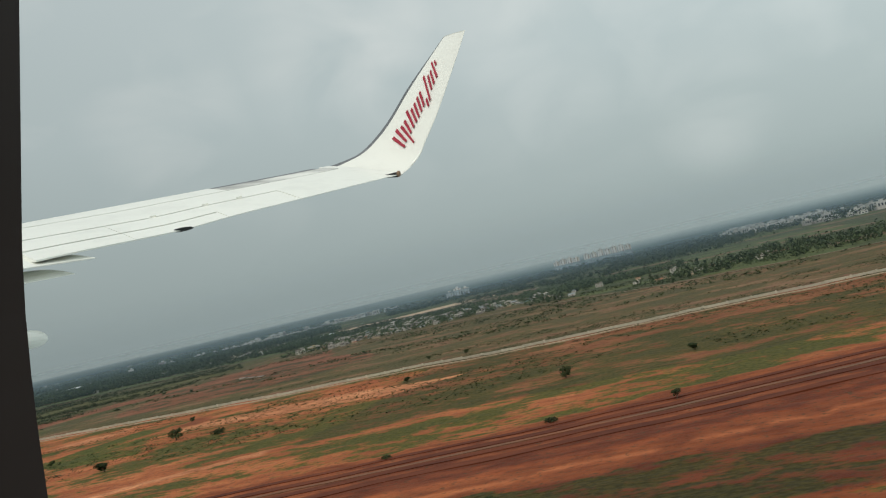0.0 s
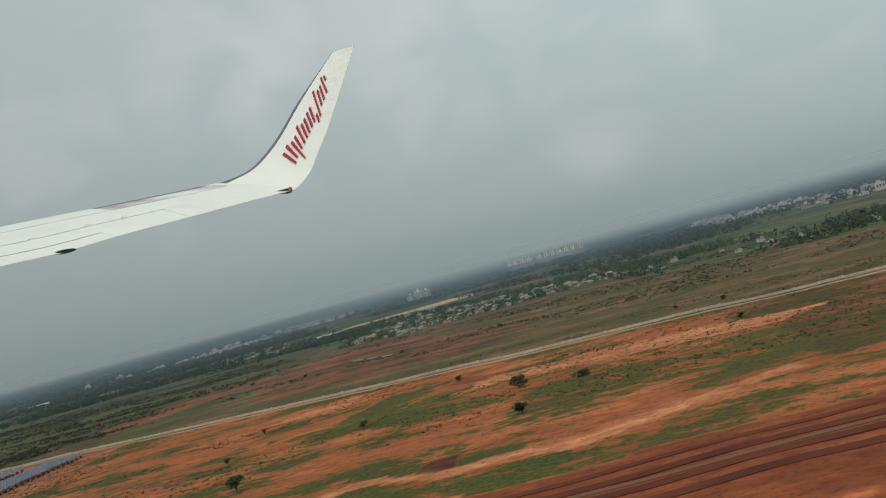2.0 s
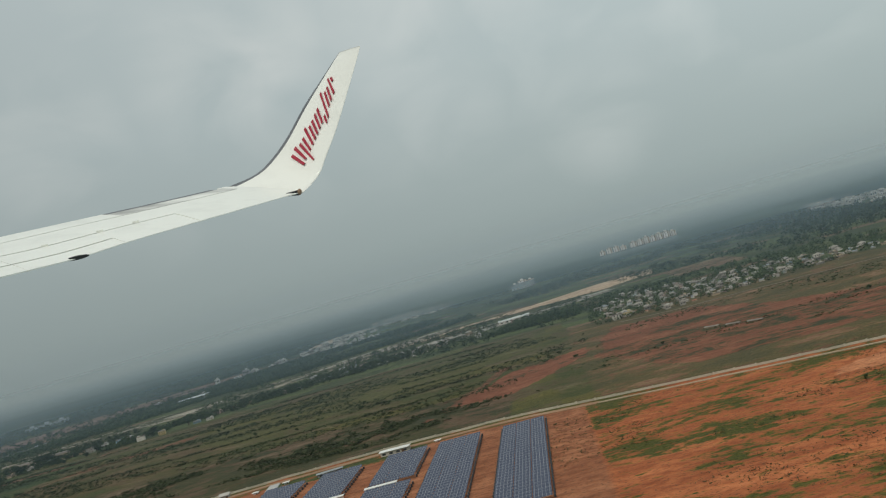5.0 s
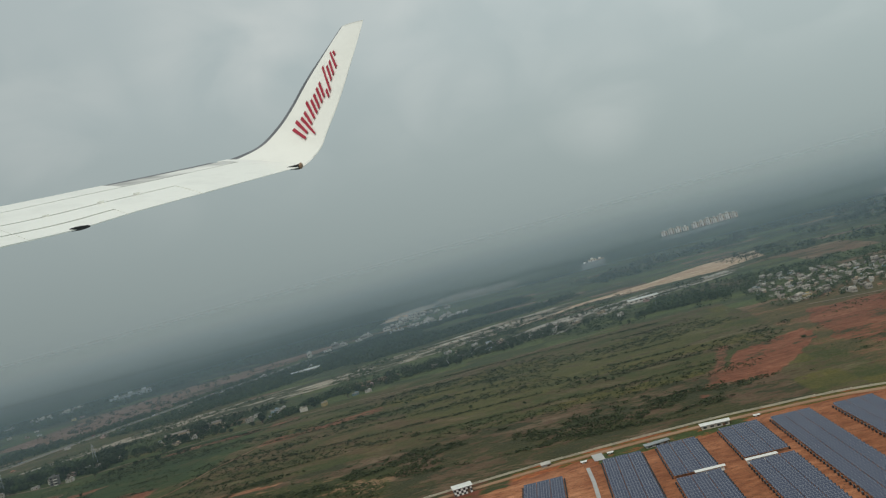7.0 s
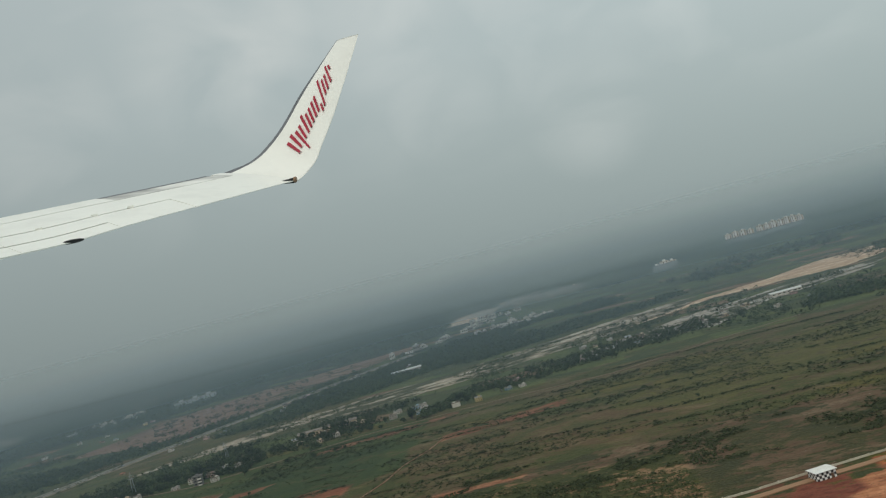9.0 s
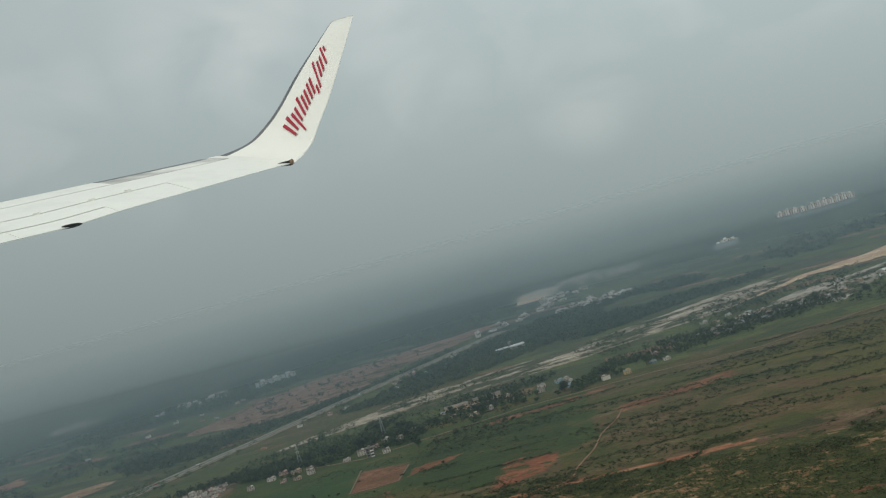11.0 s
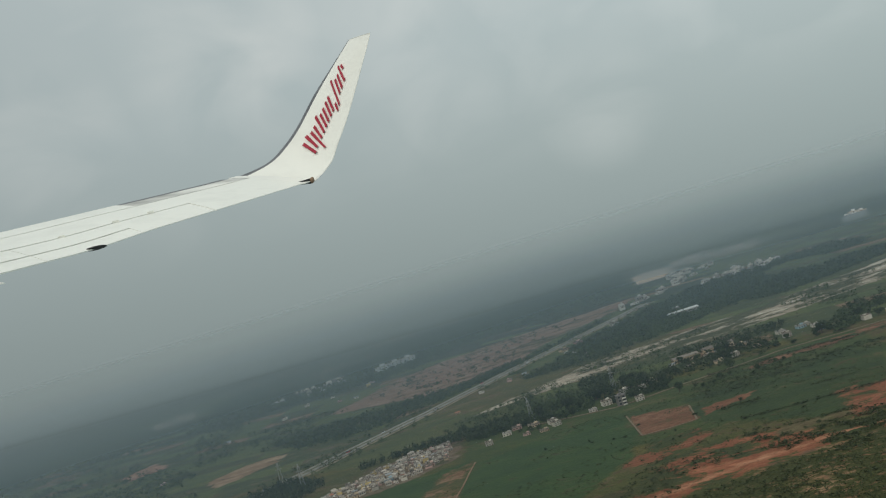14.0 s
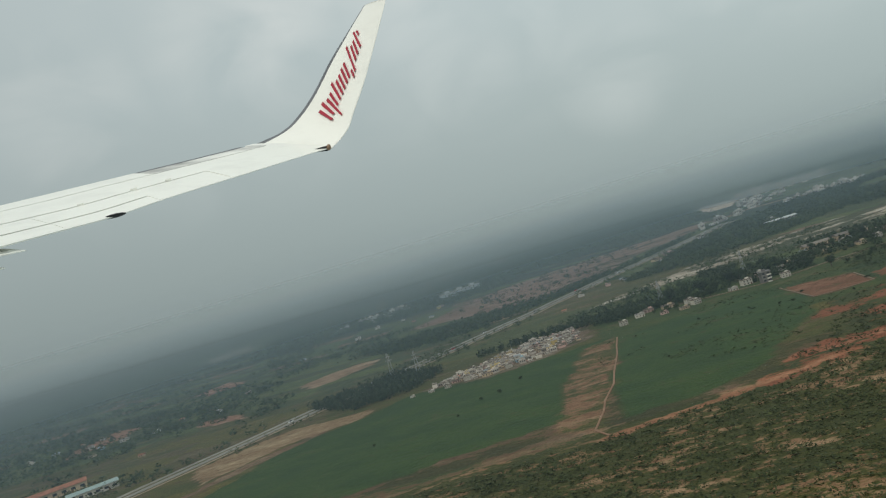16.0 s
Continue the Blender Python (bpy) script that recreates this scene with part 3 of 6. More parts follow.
# stream bed and spoil: pale streaks that run with the bed
streak = value_noise((0.91 * GX + 0.42 * GY) * 0.16, -0.42 * GX + 0.91 * GY, 0.75, 81)
field([(-112, 87), (-97, 92.5), (-86, 94.2), (-78, 96), (-70, 99.5), (-60, 103), (-50, 112), (-46, 121), (-56, 118), (-68, 111.5), (-78, 105.5), (-88, 102.5), (-98, 100)], (0.066, 0.070, 0.033), (0.42, 0.35, 0.26), 0.52 + 1.9 * (streak - 0.5))
field([(-66, 92), (-50, 90.5), (-43, 99), (-30, 105), (-24, 113), (-36, 109), (-52, 103)], (0.068, 0.073, 0.035), (0.44, 0.39, 0.32), 0.50 + 1.9 * (streak - 0.5))
field([(-58.5, 104.5), (-46.5, 113.4), (-38, 113), (-30, 112), (-23, 116.8), (-21.5, 127), (-29, 125), (-37.3, 119.8), (-46.5, 116)], (0.07, 0.07, 0.035), (0.62, 0.43, 0.28), -0.1)
field([(-81, 190), (-75, 188), (-73, 200), (-79, 205)], (0.21, 0.21, 0.175), (0.434, 0.385, 0.322), -0.2)

GZ = 0.10 * (value_noise(GX, GY, 0.35, 21) - 0.5) + 0.2 * np.clip((GY - 250) / 250, 0, 1) * value_noise(GX, GY, 0.01, 23)


def grid_mesh(name, X, Y, Z, smooth=True):
    rows, cols = X.shape
    me = bpy.data.meshes.new(name)
    idx = np.arange(rows * cols).reshape(rows, cols)
    quads = np.stack([idx[:-1, :-1], idx[:-1, 1:], idx[1:, 1:], idx[1:, :-1]], -1).reshape(-1, 4)
    me.vertices.add(rows * cols)
    me.vertices.foreach_set("co", np.stack([X, Y, Z], -1).astype(np.float32).ravel())
    me.loops.add(quads.size)
    me.loops.foreach_set("vertex_index", quads.astype(np.int32).ravel())
    me.polygons.add(len(quads))
    me.polygons.foreach_set("loop_start", np.arange(0, quads.size, 4, dtype=np.int32))
    me.update(calc_edges=True)
    if smooth:
        me.shade_smooth()
    else:
        me.shade_flat()
    return me


land = grid_mesh("ground", GX, GY, GZ)
for key, rgb, alpha in (("cover", cover, share), ("soil", soil, np.ones_like(share))):
    att = land.attributes.new(key, "FLOAT_COLOR", "POINT")
    att.data.foreach_set("color", np.concatenate([rgb, alpha[..., None]], -1).astype(np.float32).ravel())
land.materials.append(MAT_LAND)
tagged(new("ground", land), "red earth, dry grass and farmland plain", "ground", kind="structure")


def ground_z(x, y):
    i, j = np.clip(np.searchsorted(gy, y), 1, len(gy) - 1), np.clip(np.searchsorted(gx, x), 1, len(gx) - 1)
    return float(max(GZ[i, j], GZ[i - 1, j], GZ[i, j - 1], GZ[i - 1, j - 1]))


# translucent sheet added above the land; its colour fades the far plain into haze
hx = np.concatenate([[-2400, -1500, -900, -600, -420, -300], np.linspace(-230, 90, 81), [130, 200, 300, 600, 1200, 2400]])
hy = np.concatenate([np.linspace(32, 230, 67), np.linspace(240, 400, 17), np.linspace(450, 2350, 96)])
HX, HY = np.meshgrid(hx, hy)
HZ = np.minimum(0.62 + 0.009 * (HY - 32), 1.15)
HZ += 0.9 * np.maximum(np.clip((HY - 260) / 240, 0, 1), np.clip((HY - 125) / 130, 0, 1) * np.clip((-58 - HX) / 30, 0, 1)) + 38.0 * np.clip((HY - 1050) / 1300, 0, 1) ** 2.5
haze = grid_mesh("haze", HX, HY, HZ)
haze.materials.append(MAT_PAINTED_HAZE)
tagged(new("haze", haze), "painted sheet standing in for haze over the distant plain", "haze", kind="structure")


def painted_veil_material():
    """Haze painted on an upright sheet: none at the ground, thinning out upwards."""
    m = bpy.data.materials.new("mist_veil")
    m.use_nodes = True
    t = m.node_tree
    t.nodes.clear()
    out, mixs, half = t.nodes.new("ShaderNodeOutputMaterial"), t.nodes.new("ShaderNodeMixShader"), t.nodes.new("ShaderNodeMixShader")
    clear, dif, tra = (t.nodes.new("ShaderNodeBsdf" + k) for k in ("Transparent", "Diffuse", "Translucent"))
    co, sep, mul = t.nodes.new("ShaderNodeTexCoord"), t.nodes.new("ShaderNodeSeparateXYZ"), t.nodes.new("ShaderNodeMath")
    t.links.new(co.outputs["Object"], sep.inputs[0])
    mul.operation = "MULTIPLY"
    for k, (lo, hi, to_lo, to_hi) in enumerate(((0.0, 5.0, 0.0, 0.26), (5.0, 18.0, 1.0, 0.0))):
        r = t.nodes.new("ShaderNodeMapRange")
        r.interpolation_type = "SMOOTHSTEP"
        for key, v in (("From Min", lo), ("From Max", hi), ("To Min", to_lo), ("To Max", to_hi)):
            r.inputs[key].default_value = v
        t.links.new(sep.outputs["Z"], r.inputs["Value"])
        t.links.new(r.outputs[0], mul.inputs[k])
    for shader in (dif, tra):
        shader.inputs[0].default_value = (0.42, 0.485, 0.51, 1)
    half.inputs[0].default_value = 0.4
    for a, b in ((dif.outputs[0], half.inputs[1]), (tra.outputs[0], half.inputs[2]), (mul.outputs[0], mixs.inputs[0]), (clear.outputs[0], mixs.inputs[1]), (half.outputs[0], mixs.inputs[2]), (mixs.outputs[0], out.inputs[0])):
        t.links.new(a, b)
    return m


# added upright sheet: its colour hazes the tall flats and softens the horizon
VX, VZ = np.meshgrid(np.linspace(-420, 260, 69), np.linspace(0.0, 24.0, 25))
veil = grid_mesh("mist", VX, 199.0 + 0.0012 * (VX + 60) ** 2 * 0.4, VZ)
veil.materials.append(painted_veil_material())
tagged(new("mist", veil), "painted upright sheet standing in for mist over the distant plain", "mist", kind="structure")


def ribbon(name, pts, width, material, label, category, lift=0.03, step=1.0, thick=0.03):
    """A road as a slab that follows the ground."""
    line = []
    for (x0, y0), (x1, y1) in zip(pts, pts[1:]):
        k = max(1, int(math.hypot(x1 - x0, y1 - y0) / step))
        line += [(x0 + (x1 - x0) * i / k, y0 + (y1 - y0) * i / k) for i in range(k)]
    line.append(pts[-1])
    verts, faces = [], []
    for i, (x, y) in enumerate(line):
        a, b = line[max(i - 1, 0)], line[min(i + 1, len(line) - 1)]
        d = Vector((b[0] - a[0], b[1] - a[1], 0)).normalized()
        n = Vector((-d.y, d.x, 0)) * width / 2
        z = max(ground_z(x, y), ground_z(x + n.x, y + n.y), ground_z(x - n.x, y - n.y)) + lift
        for s, dz in ((1, -thick - 0.06), (1, 0), (-1, 0), (-1, -thick - 0.06)):
            verts.append((x + s * n.x, y + s * n.y, z + dz))
    for i in range(len(line) - 1):
        for k in range(3):
            a = 4 * i + k
            faces.append((a, a + 4, a + 5, a + 1))
    return tagged(from_lists(name, verts, faces, material), label, category, kind="structure")


# ---- roads, tracks and the perimeter wall ----
ribbon("road_perimeter_2", [(float(x), float(wall_y(x)) - 0.82) for x in np.arange(-66, -35, 1.5)], 0.42, surface("dirt_track", (0.37, 0.225, 0.135), (0.29, 0.165, 0.092), 0.9, 0.95, stretch=(0.3, 1, 1)), "broad dirt track between the wall and the solar park", "track")
ribbon("road_perimeter", [(float(x), float(wall_y(x)) - 0.8) for x in np.arange(-36, 46, 2.0)], 0.17, MAT_TRACK, "pale dirt patrol track along the wall", "track")
HIGHWAY = [(-156, 40), (-147, 54), (-138.5, 66.0), (-132.0, 75.3), (-124.5, 85.2), (-116.0, 97.5), (-109.2, 108.2), (-101.5, 119.8), (-92.0, 133.5), (-86.5, 142)]


def shifted(pts, d):
    out = []
    for i, (x, y) in enumerate(pts):
        a, b = pts[max(i - 1, 0)], pts[min(i + 1, len(pts) - 1)]
        n = Vector((-(b[1] - a[1]), b[0] - a[0], 0)).normalized()
        out.append((x + n.x * d, y + n.y * d))
    return out


ribbon("road_highway", shifted(HIGHWAY, 0.5), 0.70, MAT_ASPHALT, "grey carriageway of a country highway", "road")
ribbon("road_highway_2", shifted(HIGHWAY, -0.5), 0.70, MAT_ASPHALT, "grey carriageway of a country highway", "road")
ribbon("road_median", HIGHWAY, 0.24, surface("median_grass", (0.08, 0.10, 0.035), (0.16, 0.11, 0.06), 1.5, 0.95), "grassy median strip of the highway", "median", lift=0.05)
ribbon("road_service", shifted(HIGHWAY, -1.35), 0.2, MAT_TRACK, "pale service road beside the highway", "road")
ribbon("road_lane", [(-104.4, 76.3), (-98, 74.2), (-92, 76), (-84, 78.4), (-72, 79.2), (-62, 78), (-52, 82), (-44, 84)], 0.22, MAT_LANE, "dusty village lane between fields", "lane")
ribbon("road_field_path", [(-75.8, 68.8), (-76.6, 65.8), (-78.3, 62.0), (-79.0, 59.0), (-80.6, 55.2), (-80.9, 53.6), (-82.4, 52.0)], 0.12, MAT_PATH, "red dirt path between fields", "path")
ribbon("road_field_path_2", [(-108.9, 69.0), (-109.2, 66), (-109.4, 63), (-110.0, 58), (-110.3, 54.6), (-111.0, 51.4), (-111.2, 49.4), (-111.8, 46.4), (-111.2, 44.8)], 0.10, MAT_PATH, "red dirt path between fields", "path")
ribbon("road_village", [(-32, 69), (-27, 67), (-19, 66.0), (-12, 64.0), (-4.5, 56.0), (0, 52.4), (6, 49.8), (24, 46)], 0.4, MAT_LANE, "dusty road along the village edge", "road")
for pts in ([(-97.5, 70.3), (-97.2, 63.3)], [(-97.2, 63.3), (-93.5, 63.7)], [(-93.5, 63.7), (-93.2, 68.3)]):
    ribbon("road_plot_path", pts, 0.12, MAT_LANE, "dusty footpath round a ploughed plot", "path")


MAT_ROLLED = surface("rolled_dark_soil", (0.082, 0.019, 0.008), (0.155, 0.038, 0.014), 2.2, 0.95, stretch=(0.25, 1, 1))
MAT_SUBBASE = surface("grey_brown_soil", (0.16, 0.085, 0.052), (0.22, 0.080, 0.038), 1.8, 0.95, stretch=(0.25, 1, 1))
for at, wide, mat, label in ((0.40, 0.20, MAT_ROLLED, "dark rolled soil strip in orange earthworks"), (1.02, 0.28, MAT_ROLLED, "dark rolled soil strip in orange earthworks"), (1.38, 0.15, MAT_SUBBASE, "grey brown gravel strip in orange earthworks"),
                             (1.70, 0.27, MAT_ROLLED, "dark rolled soil strip in orange earthworks"), (2.38, 0.30, MAT_ROLLED, "dark rolled soil strip in orange earthworks")):
    ribbon("road_earthwork", [(x, float(works_y(x)) - at + 0.03 * math.sin(1.7 * x + 9 * at)) for x in np.arange(-23.5 + at, 30, 0.7).tolist()], wide, mat, label, "soil strip", lift=0.012, thick=0.01)


def perimeter_wall():
    """Concrete wall in bays between posts."""
    wall = tagged(new("wall_perimeter"), "pale concrete perimeter wall in bays", "wall", kind="structure")
    bay, post = bmesh.new(), bmesh.new()
    box(bay, 0, 0, 0, 0.80, 0.022, 0.085)
    box(bay, 0, 0, 0.085, 0.80, 0.03, 0.02)
    box(post, 0, 0, 0, 0.05, 0.05, 0.125)
    bay_me, post_me = bpy.data.meshes.new("bay"), bpy.data.meshes.new("post")
    for bm, me in ((bay, bay_me), (post, post_me)):
        bm.to_mesh(me)
        bm.free()
        me.materials.append(MAT_CONCRETE)
    x = -66.0
    while x < 40:
        y, slope = float(wall_y(x)), math.atan2(float(wall_y(x + 0.4) - wall_y(x - 0.4)), 0.8)
        z = ground_z(x, y) - 0.02
        for me, dx in ((bay_me, 0.0), (post_me, 0.41)):
            ob = part_of(me.name, me, None, wall)
            ob.matrix_world = pose(x + dx, y + dx * math.tan(slope), z, 0, 0, math.degrees(slope))
        x += 0.82


perimeter_wall()


# ---- solar park ----
def solar_material():
    n = Nodes("solar_glass")
    co, br = n.add("ShaderNodeTexCoord"), n.add("ShaderNodeTexBrick")
    br.offset, br.squash = 0.0, 1.0
    for k, v in (("Scale", 1.0), ("Mortar Size", 0.008), ("Brick Width", 0.115), ("Row Height", 0.125)):
        br.inputs[k].default_value = v
    br.inputs["Color1"].default_value = (0.028, 0.036, 0.068, 1)
    br.inputs["Color2"].default_value = (0.042, 0.052, 0.090, 1)
    br.inputs["Mortar"].default_value = (0.17, 0.18, 0.21, 1)
    n.link(co.outputs["Object"], br.inputs["Vector"])
    n.bsdf.inputs["Specular IOR Level"].default_value = 0.5
    return n.done(br.outputs["Color"], 0.22)


MAT_SOLAR = solar_material()


def solar_park():
    sheet, leg, rail = bmesh.new(), bmesh.new(), bmesh.new()
    box(sheet, 0, 0, 0, 0.575, 0.25, 0.006)
    box(leg, 0, 0, 0, 0.012, 0.012, 0.15)
    box(rail, 0, 0, 0, 0.57, 0.014, 0.012)
    meshes = []
    for name, bm, mat in (("panel", sheet, MAT_SOLAR), ("leg", leg, MAT_METAL), ("rail", rail, MAT_METAL), ("end_box", box(bmesh.new(), 0, 0, 0, 0.06, 0.10, 0.10), MAT_GLASS)):
        me = bpy.data.meshes.new(name)
        bm.to_mesh(me)
        bm.free()
        me.materials.append(mat)
        meshes.append(me)
    blocks = ((-54.6, -52.35, 30.0, 37.95), (-51.0, -48.6, 25.0, 39.0), (-48.45, -46.1, 25.0, 33.7), (-48.45, -46.1, 34.4, 39.15), (-45.55, -43.2, 25.0, 33.7), (-45.55, -43.2, 34.4, 39.45),
              (-43.05, -41.0, 25.0, 39.3), (-40.4, -38.1, 27.0, 39.2))
    for x0, x1, y0, y1 in blocks:
        n = int((x1 - x0) / 0.60)
        y = y1 - 0.12
        while y > y0:
            row = thing("solar_row", "row of dark blue tilted solar panels on red earth", "solar panels", "rows of solar panels")
            zs = max(ground_z(x0 + 0.6 * k, y) for k in range(n + 1))
            row.matrix_world = pose((x0 + x1) / 2, y, zs)
            for k in range(n):
                ob = part_of("panel", meshes[0], None, row)
                ob.matrix_basis = pose((k - (n - 1) / 2) * 0.60, 0, 0.15, 18, 0, 0)
                if k % 2 == 0:
                    lg = part_of("leg", meshes[1], None, row)
                    lg.matrix_basis = pose((k - (n - 1) / 2) * 0.60, 0.03, -0.03 + 0.06)
            for side in (-1, 1):
                ob = part_of("end_box", meshes[3], None, row)
                ob.matrix_basis = pose(side * (n * 0.30 + 0.05), 0, 0.0)
            y -= 0.385


solar_park()


ribbon("channel", [(-51.4, 38.9), (-51.3, 36.5), (-51.25, 30.0)], 0.17, MAT_WALLS[4], "pale concrete drain beside solar rows", "drain")
ribbon("pad", [(-50.75, 39.6), (-50.85, 40.8)], 0.5, MAT_WALLS[4], "pale concrete pad by the solar rows", "pad")


def long_shed(x, y, turn, sx, sy, h, roof_mat, wall_mat, label, name="shed", category="shed", pitch=0.0, windows=0):
    t = thing(name, label, category, at=pose(x, y, ground_z(x, y) - 0.03, 0, 0, turn))
    bm = box(bmesh.new(), 0, 0, 0, sx, sy, h)
    part("wall", bm, wall_mat, t)
    roof = bmesh.new()
    o = 0.06
    v = [roof.verts.new(p) for p in ((-sx / 2 - o, -sy / 2 - o, h + 0.003), (sx / 2 + o, -sy / 2 - o, h + 0.003), (sx / 2 + o, sy / 2 + o, h + 0.003), (-sx / 2 - o, sy / 2 + o, h + 0.003),
                                     (-sx / 2 - o, 0, h + 0.02 + pitch), (sx / 2 + o, 0, h + 0.02 + pitch))]
    for f in ((0, 1, 5, 4), (2, 3, 4, 5), (0, 4, 3), (1, 2, 5), (3, 2, 1, 0)):
        roof.faces.new([v[i] for i in f])
    part("roof", roof, roof_mat, t)
    for k in range(windows):
        w = box(bmesh.new(), (k + 0.5) * sx / windows - sx / 2, -sy / 2, h * 0.35, sx / windows * 0.5, 0.012, h * 0.35)
        part("window", w, MAT_GLASS, t)
    d = box(bmesh.new(), sx * 0.3, -sy / 2 - 0.004, 0, min(0.12, sx * 0.3), 0.012, min(h * 0.7, 0.22))
    part("door", d, MAT_DOOR, t)
    return t


long_shed(-45.15, 40.75, -4, 1.3, 0.46, 0.22, MAT_WHITE, MAT_WALLS[0], "long white flat-roofed control shed beside the solar rows", pitch=0.02, windows=4)
long_shed(-48.05, 39.95, 10, 1.1, 0.36, 0.16, MAT_ROOFS[3], MAT_WALLS[4], "low grey roofless store beside the solar rows", pitch=0.0, windows=3)
long_shed(-46.75, 34.05, 0, 1.1, 0.2, 0.2, MAT_WHITE, MAT_WHITE, "white inverter container between solar rows", "container", "container")
long_shed(-44.7, 34.05, 0, 1.15, 0.2, 0.2, MAT_WHITE, MAT_WHITE, "white inverter container between solar rows", "container", "container")
long_shed(-53.3, 40.95, 8, 0.38, 0.34, 0.17, MAT_ROOFS[1], MAT_WALLS[4], "small pale guard hut by the wall", "hut", "hut", pitch=0.08)
for px, py in ((-51.5, 39.9), (-50.2, 40.4), (-43.2, 40.7)):
    long_shed(px, py, 0, 0.2, 0.16, 0.10, MAT_WHITE, MAT_WHITE, "small white cabinet beside the solar rows", "switch_box", "box")



def chequer_material():
    n = Nodes("chequered_paint")
    co, ch = n.add("ShaderNodeTexCoord"), n.add("ShaderNodeTexChecker")
    ch.inputs["Scale"].default_value = 9.0
    ch.inputs["Color1"].default_value, ch.inputs["Color2"].default_value = (0.75, 0.74, 0.70, 1), (0.045, 0.042, 0.042, 1)
    n.link(co.outputs["Object"], ch.inputs["Vector"])
    return n.done(ch.outputs["Color"], 0.7)


long_shed(-57.35, 39.95, 12, 0.86, 0.72, 0.36, MAT_WHITE, chequer_material(), "white-roofed airfield building with chequered walls", "airfield_building", "building", pitch=0.01)


# ---- houses ----
def house(name, label, wall_mat, roof_mat, sx, sy, storeys, kind_group, stair=True):
    """A plastered house with flat roof, parapet, stair head, windows and door."""
    t = thing(name, label, "house", kind_group)
    h = 0.26 * storeys
    part("wall", box(bmesh.new(), 0, 0, -0.06, sx, sy, h + 0.06), wall_mat, t)
    roof = bmesh.new()
    box(roof, 0, 0, h + 0.003, sx + 0.05, sy + 0.05, 0.022)
    for px, py, ax, ay in ((0, sy / 2, sx, 0.02), (0, -sy / 2, sx, 0.02), (sx / 2, 0, 0.02, sy - 0.03), (-sx / 2, 0, 0.02, sy - 0.03)):
        box(roof, px, py, h + 0.026, ax, ay, 0.07)
    part("roof", roof, roof_mat, t)
    if stair:
        part("stair_head", box(bmesh.new(), sx * 0.22, sy * 0.2, h + 0.026, sx * 0.32, sy * 0.34, 0.15), wall_mat, t)
        part("water_tank", bm_tank(-sx * 0.25, sy * 0.22, h + 0.026), MAT_GLASS, t, "black plastic water tank")
    for s in range(storeys):
        for k in range(max(2, int(sx / 0.3))):
            n = max(2, int(sx / 0.3))
            px = (k + 0.5) * sx / n - sx / 2
            if s == 0 and k == n - 1:
                part("door", box(bmesh.new(), px, -sy / 2 - 0.002, 0, 0.10, 0.014, 0.185), MAT_DOOR, t)
            else:
                part("window", box(bmesh.new(), px, -sy / 2 - 0.002, 0.26 * s + 0.08, 0.11, 0.014, 0.10), MAT_GLASS, t)
        part("sunshade", box(bmesh.new(), 0, -sy / 2 - 0.03, 0.26 * s + 0.19, sx * 0.94, 0.06, 0.012), roof_mat, t)
    return t


def bm_tank(x, y, z):
    bm = bmesh.new()
    bmesh.ops.create_cone(bm, cap_ends=True, segments=10, radius1=0.055, radius2=0.05, depth=0.11, matrix=Matrix.Translation((x, y, z + 0.055)))
    return bm


def cottage(name, label, wall_mat, roof_mat, sx, sy, kind_group):
    """A low house with a pitched roof."""
    t = thing(name, label, "house", kind_group)
    part("wall", box(bmesh.new(), 0, 0, -0.06, sx, sy, 0.30), wall_mat, t)
    bm = bmesh.new()
    o, h, p = 0.06, 0.243, 0.15
    v = [bm.verts.new(q) for q in ((-sx / 2 - o, -sy / 2 - o, h), (sx / 2 + o, -sy / 2 - o, h), (sx / 2 + o, sy / 2 + o, h), (-sx / 2 - o, sy / 2 + o, h), (-sx / 2 - o, 0, h + p), (sx / 2 + o, 0, h + p))]
    for f in ((0, 1, 5, 4), (2, 3, 4, 5), (0, 4, 3), (1, 2, 5), (3, 2, 1, 0)):
        bm.faces.new([v[i] for i in f])
    part("roof", bm, roof_mat, t)
    part("door", box(bmesh.new(), 0.05, -sy / 2 - 0.002, 0, 0.10, 0.014, 0.2), MAT_DOOR, t)
    part("window", box(bmesh.new(), -sx * 0.3, -sy / 2 - 0.002, 0.08, 0.10, 0.014, 0.11), MAT_GLASS, t)
    return t


VG = "houses of the villages"
KINDS = [house("house", "two-storey white plastered house with flat roof", MAT_WALLS[0], MAT_ROOFS[0], 1.05, 0.75, 2, VG),
         house("house", "single-storey cream house with flat cement roof", MAT_WALLS[1], MAT_ROOFS[0], 1.2, 0.8, 1, VG),
         house("house", "two-storey yellow house with flat roof", MAT_WALLS[2], MAT_ROOFS[1], 0.95, 0.7, 2, VG),
         house("house", "single-storey pink house with flat roof", MAT_WALLS[3], MAT_ROOFS[0], 1.0, 0.7, 1, VG),
         house("house", "single-storey white house with pale roof", MAT_WALLS[0], MAT_ROOFS[1], 0.95, 0.7, 1, VG),
         house("house", "pale blue plastered house with flat roof", MAT_WALLS[5], MAT_ROOFS[1], 0.9, 0.6, 1, VG),
         cottage("house", "low house with red tiled pitched roof", MAT_WALLS[1], MAT_ROOFS[2], 0.85, 0.55, VG),
         cottage("house", "low house with grey sheet pitched roof", MAT_WALLS[0], MAT_ROOFS[3], 0.9, 0.55, VG)]
used_kind = [False] * len(KINDS)
HOUSE_SPOTS = []


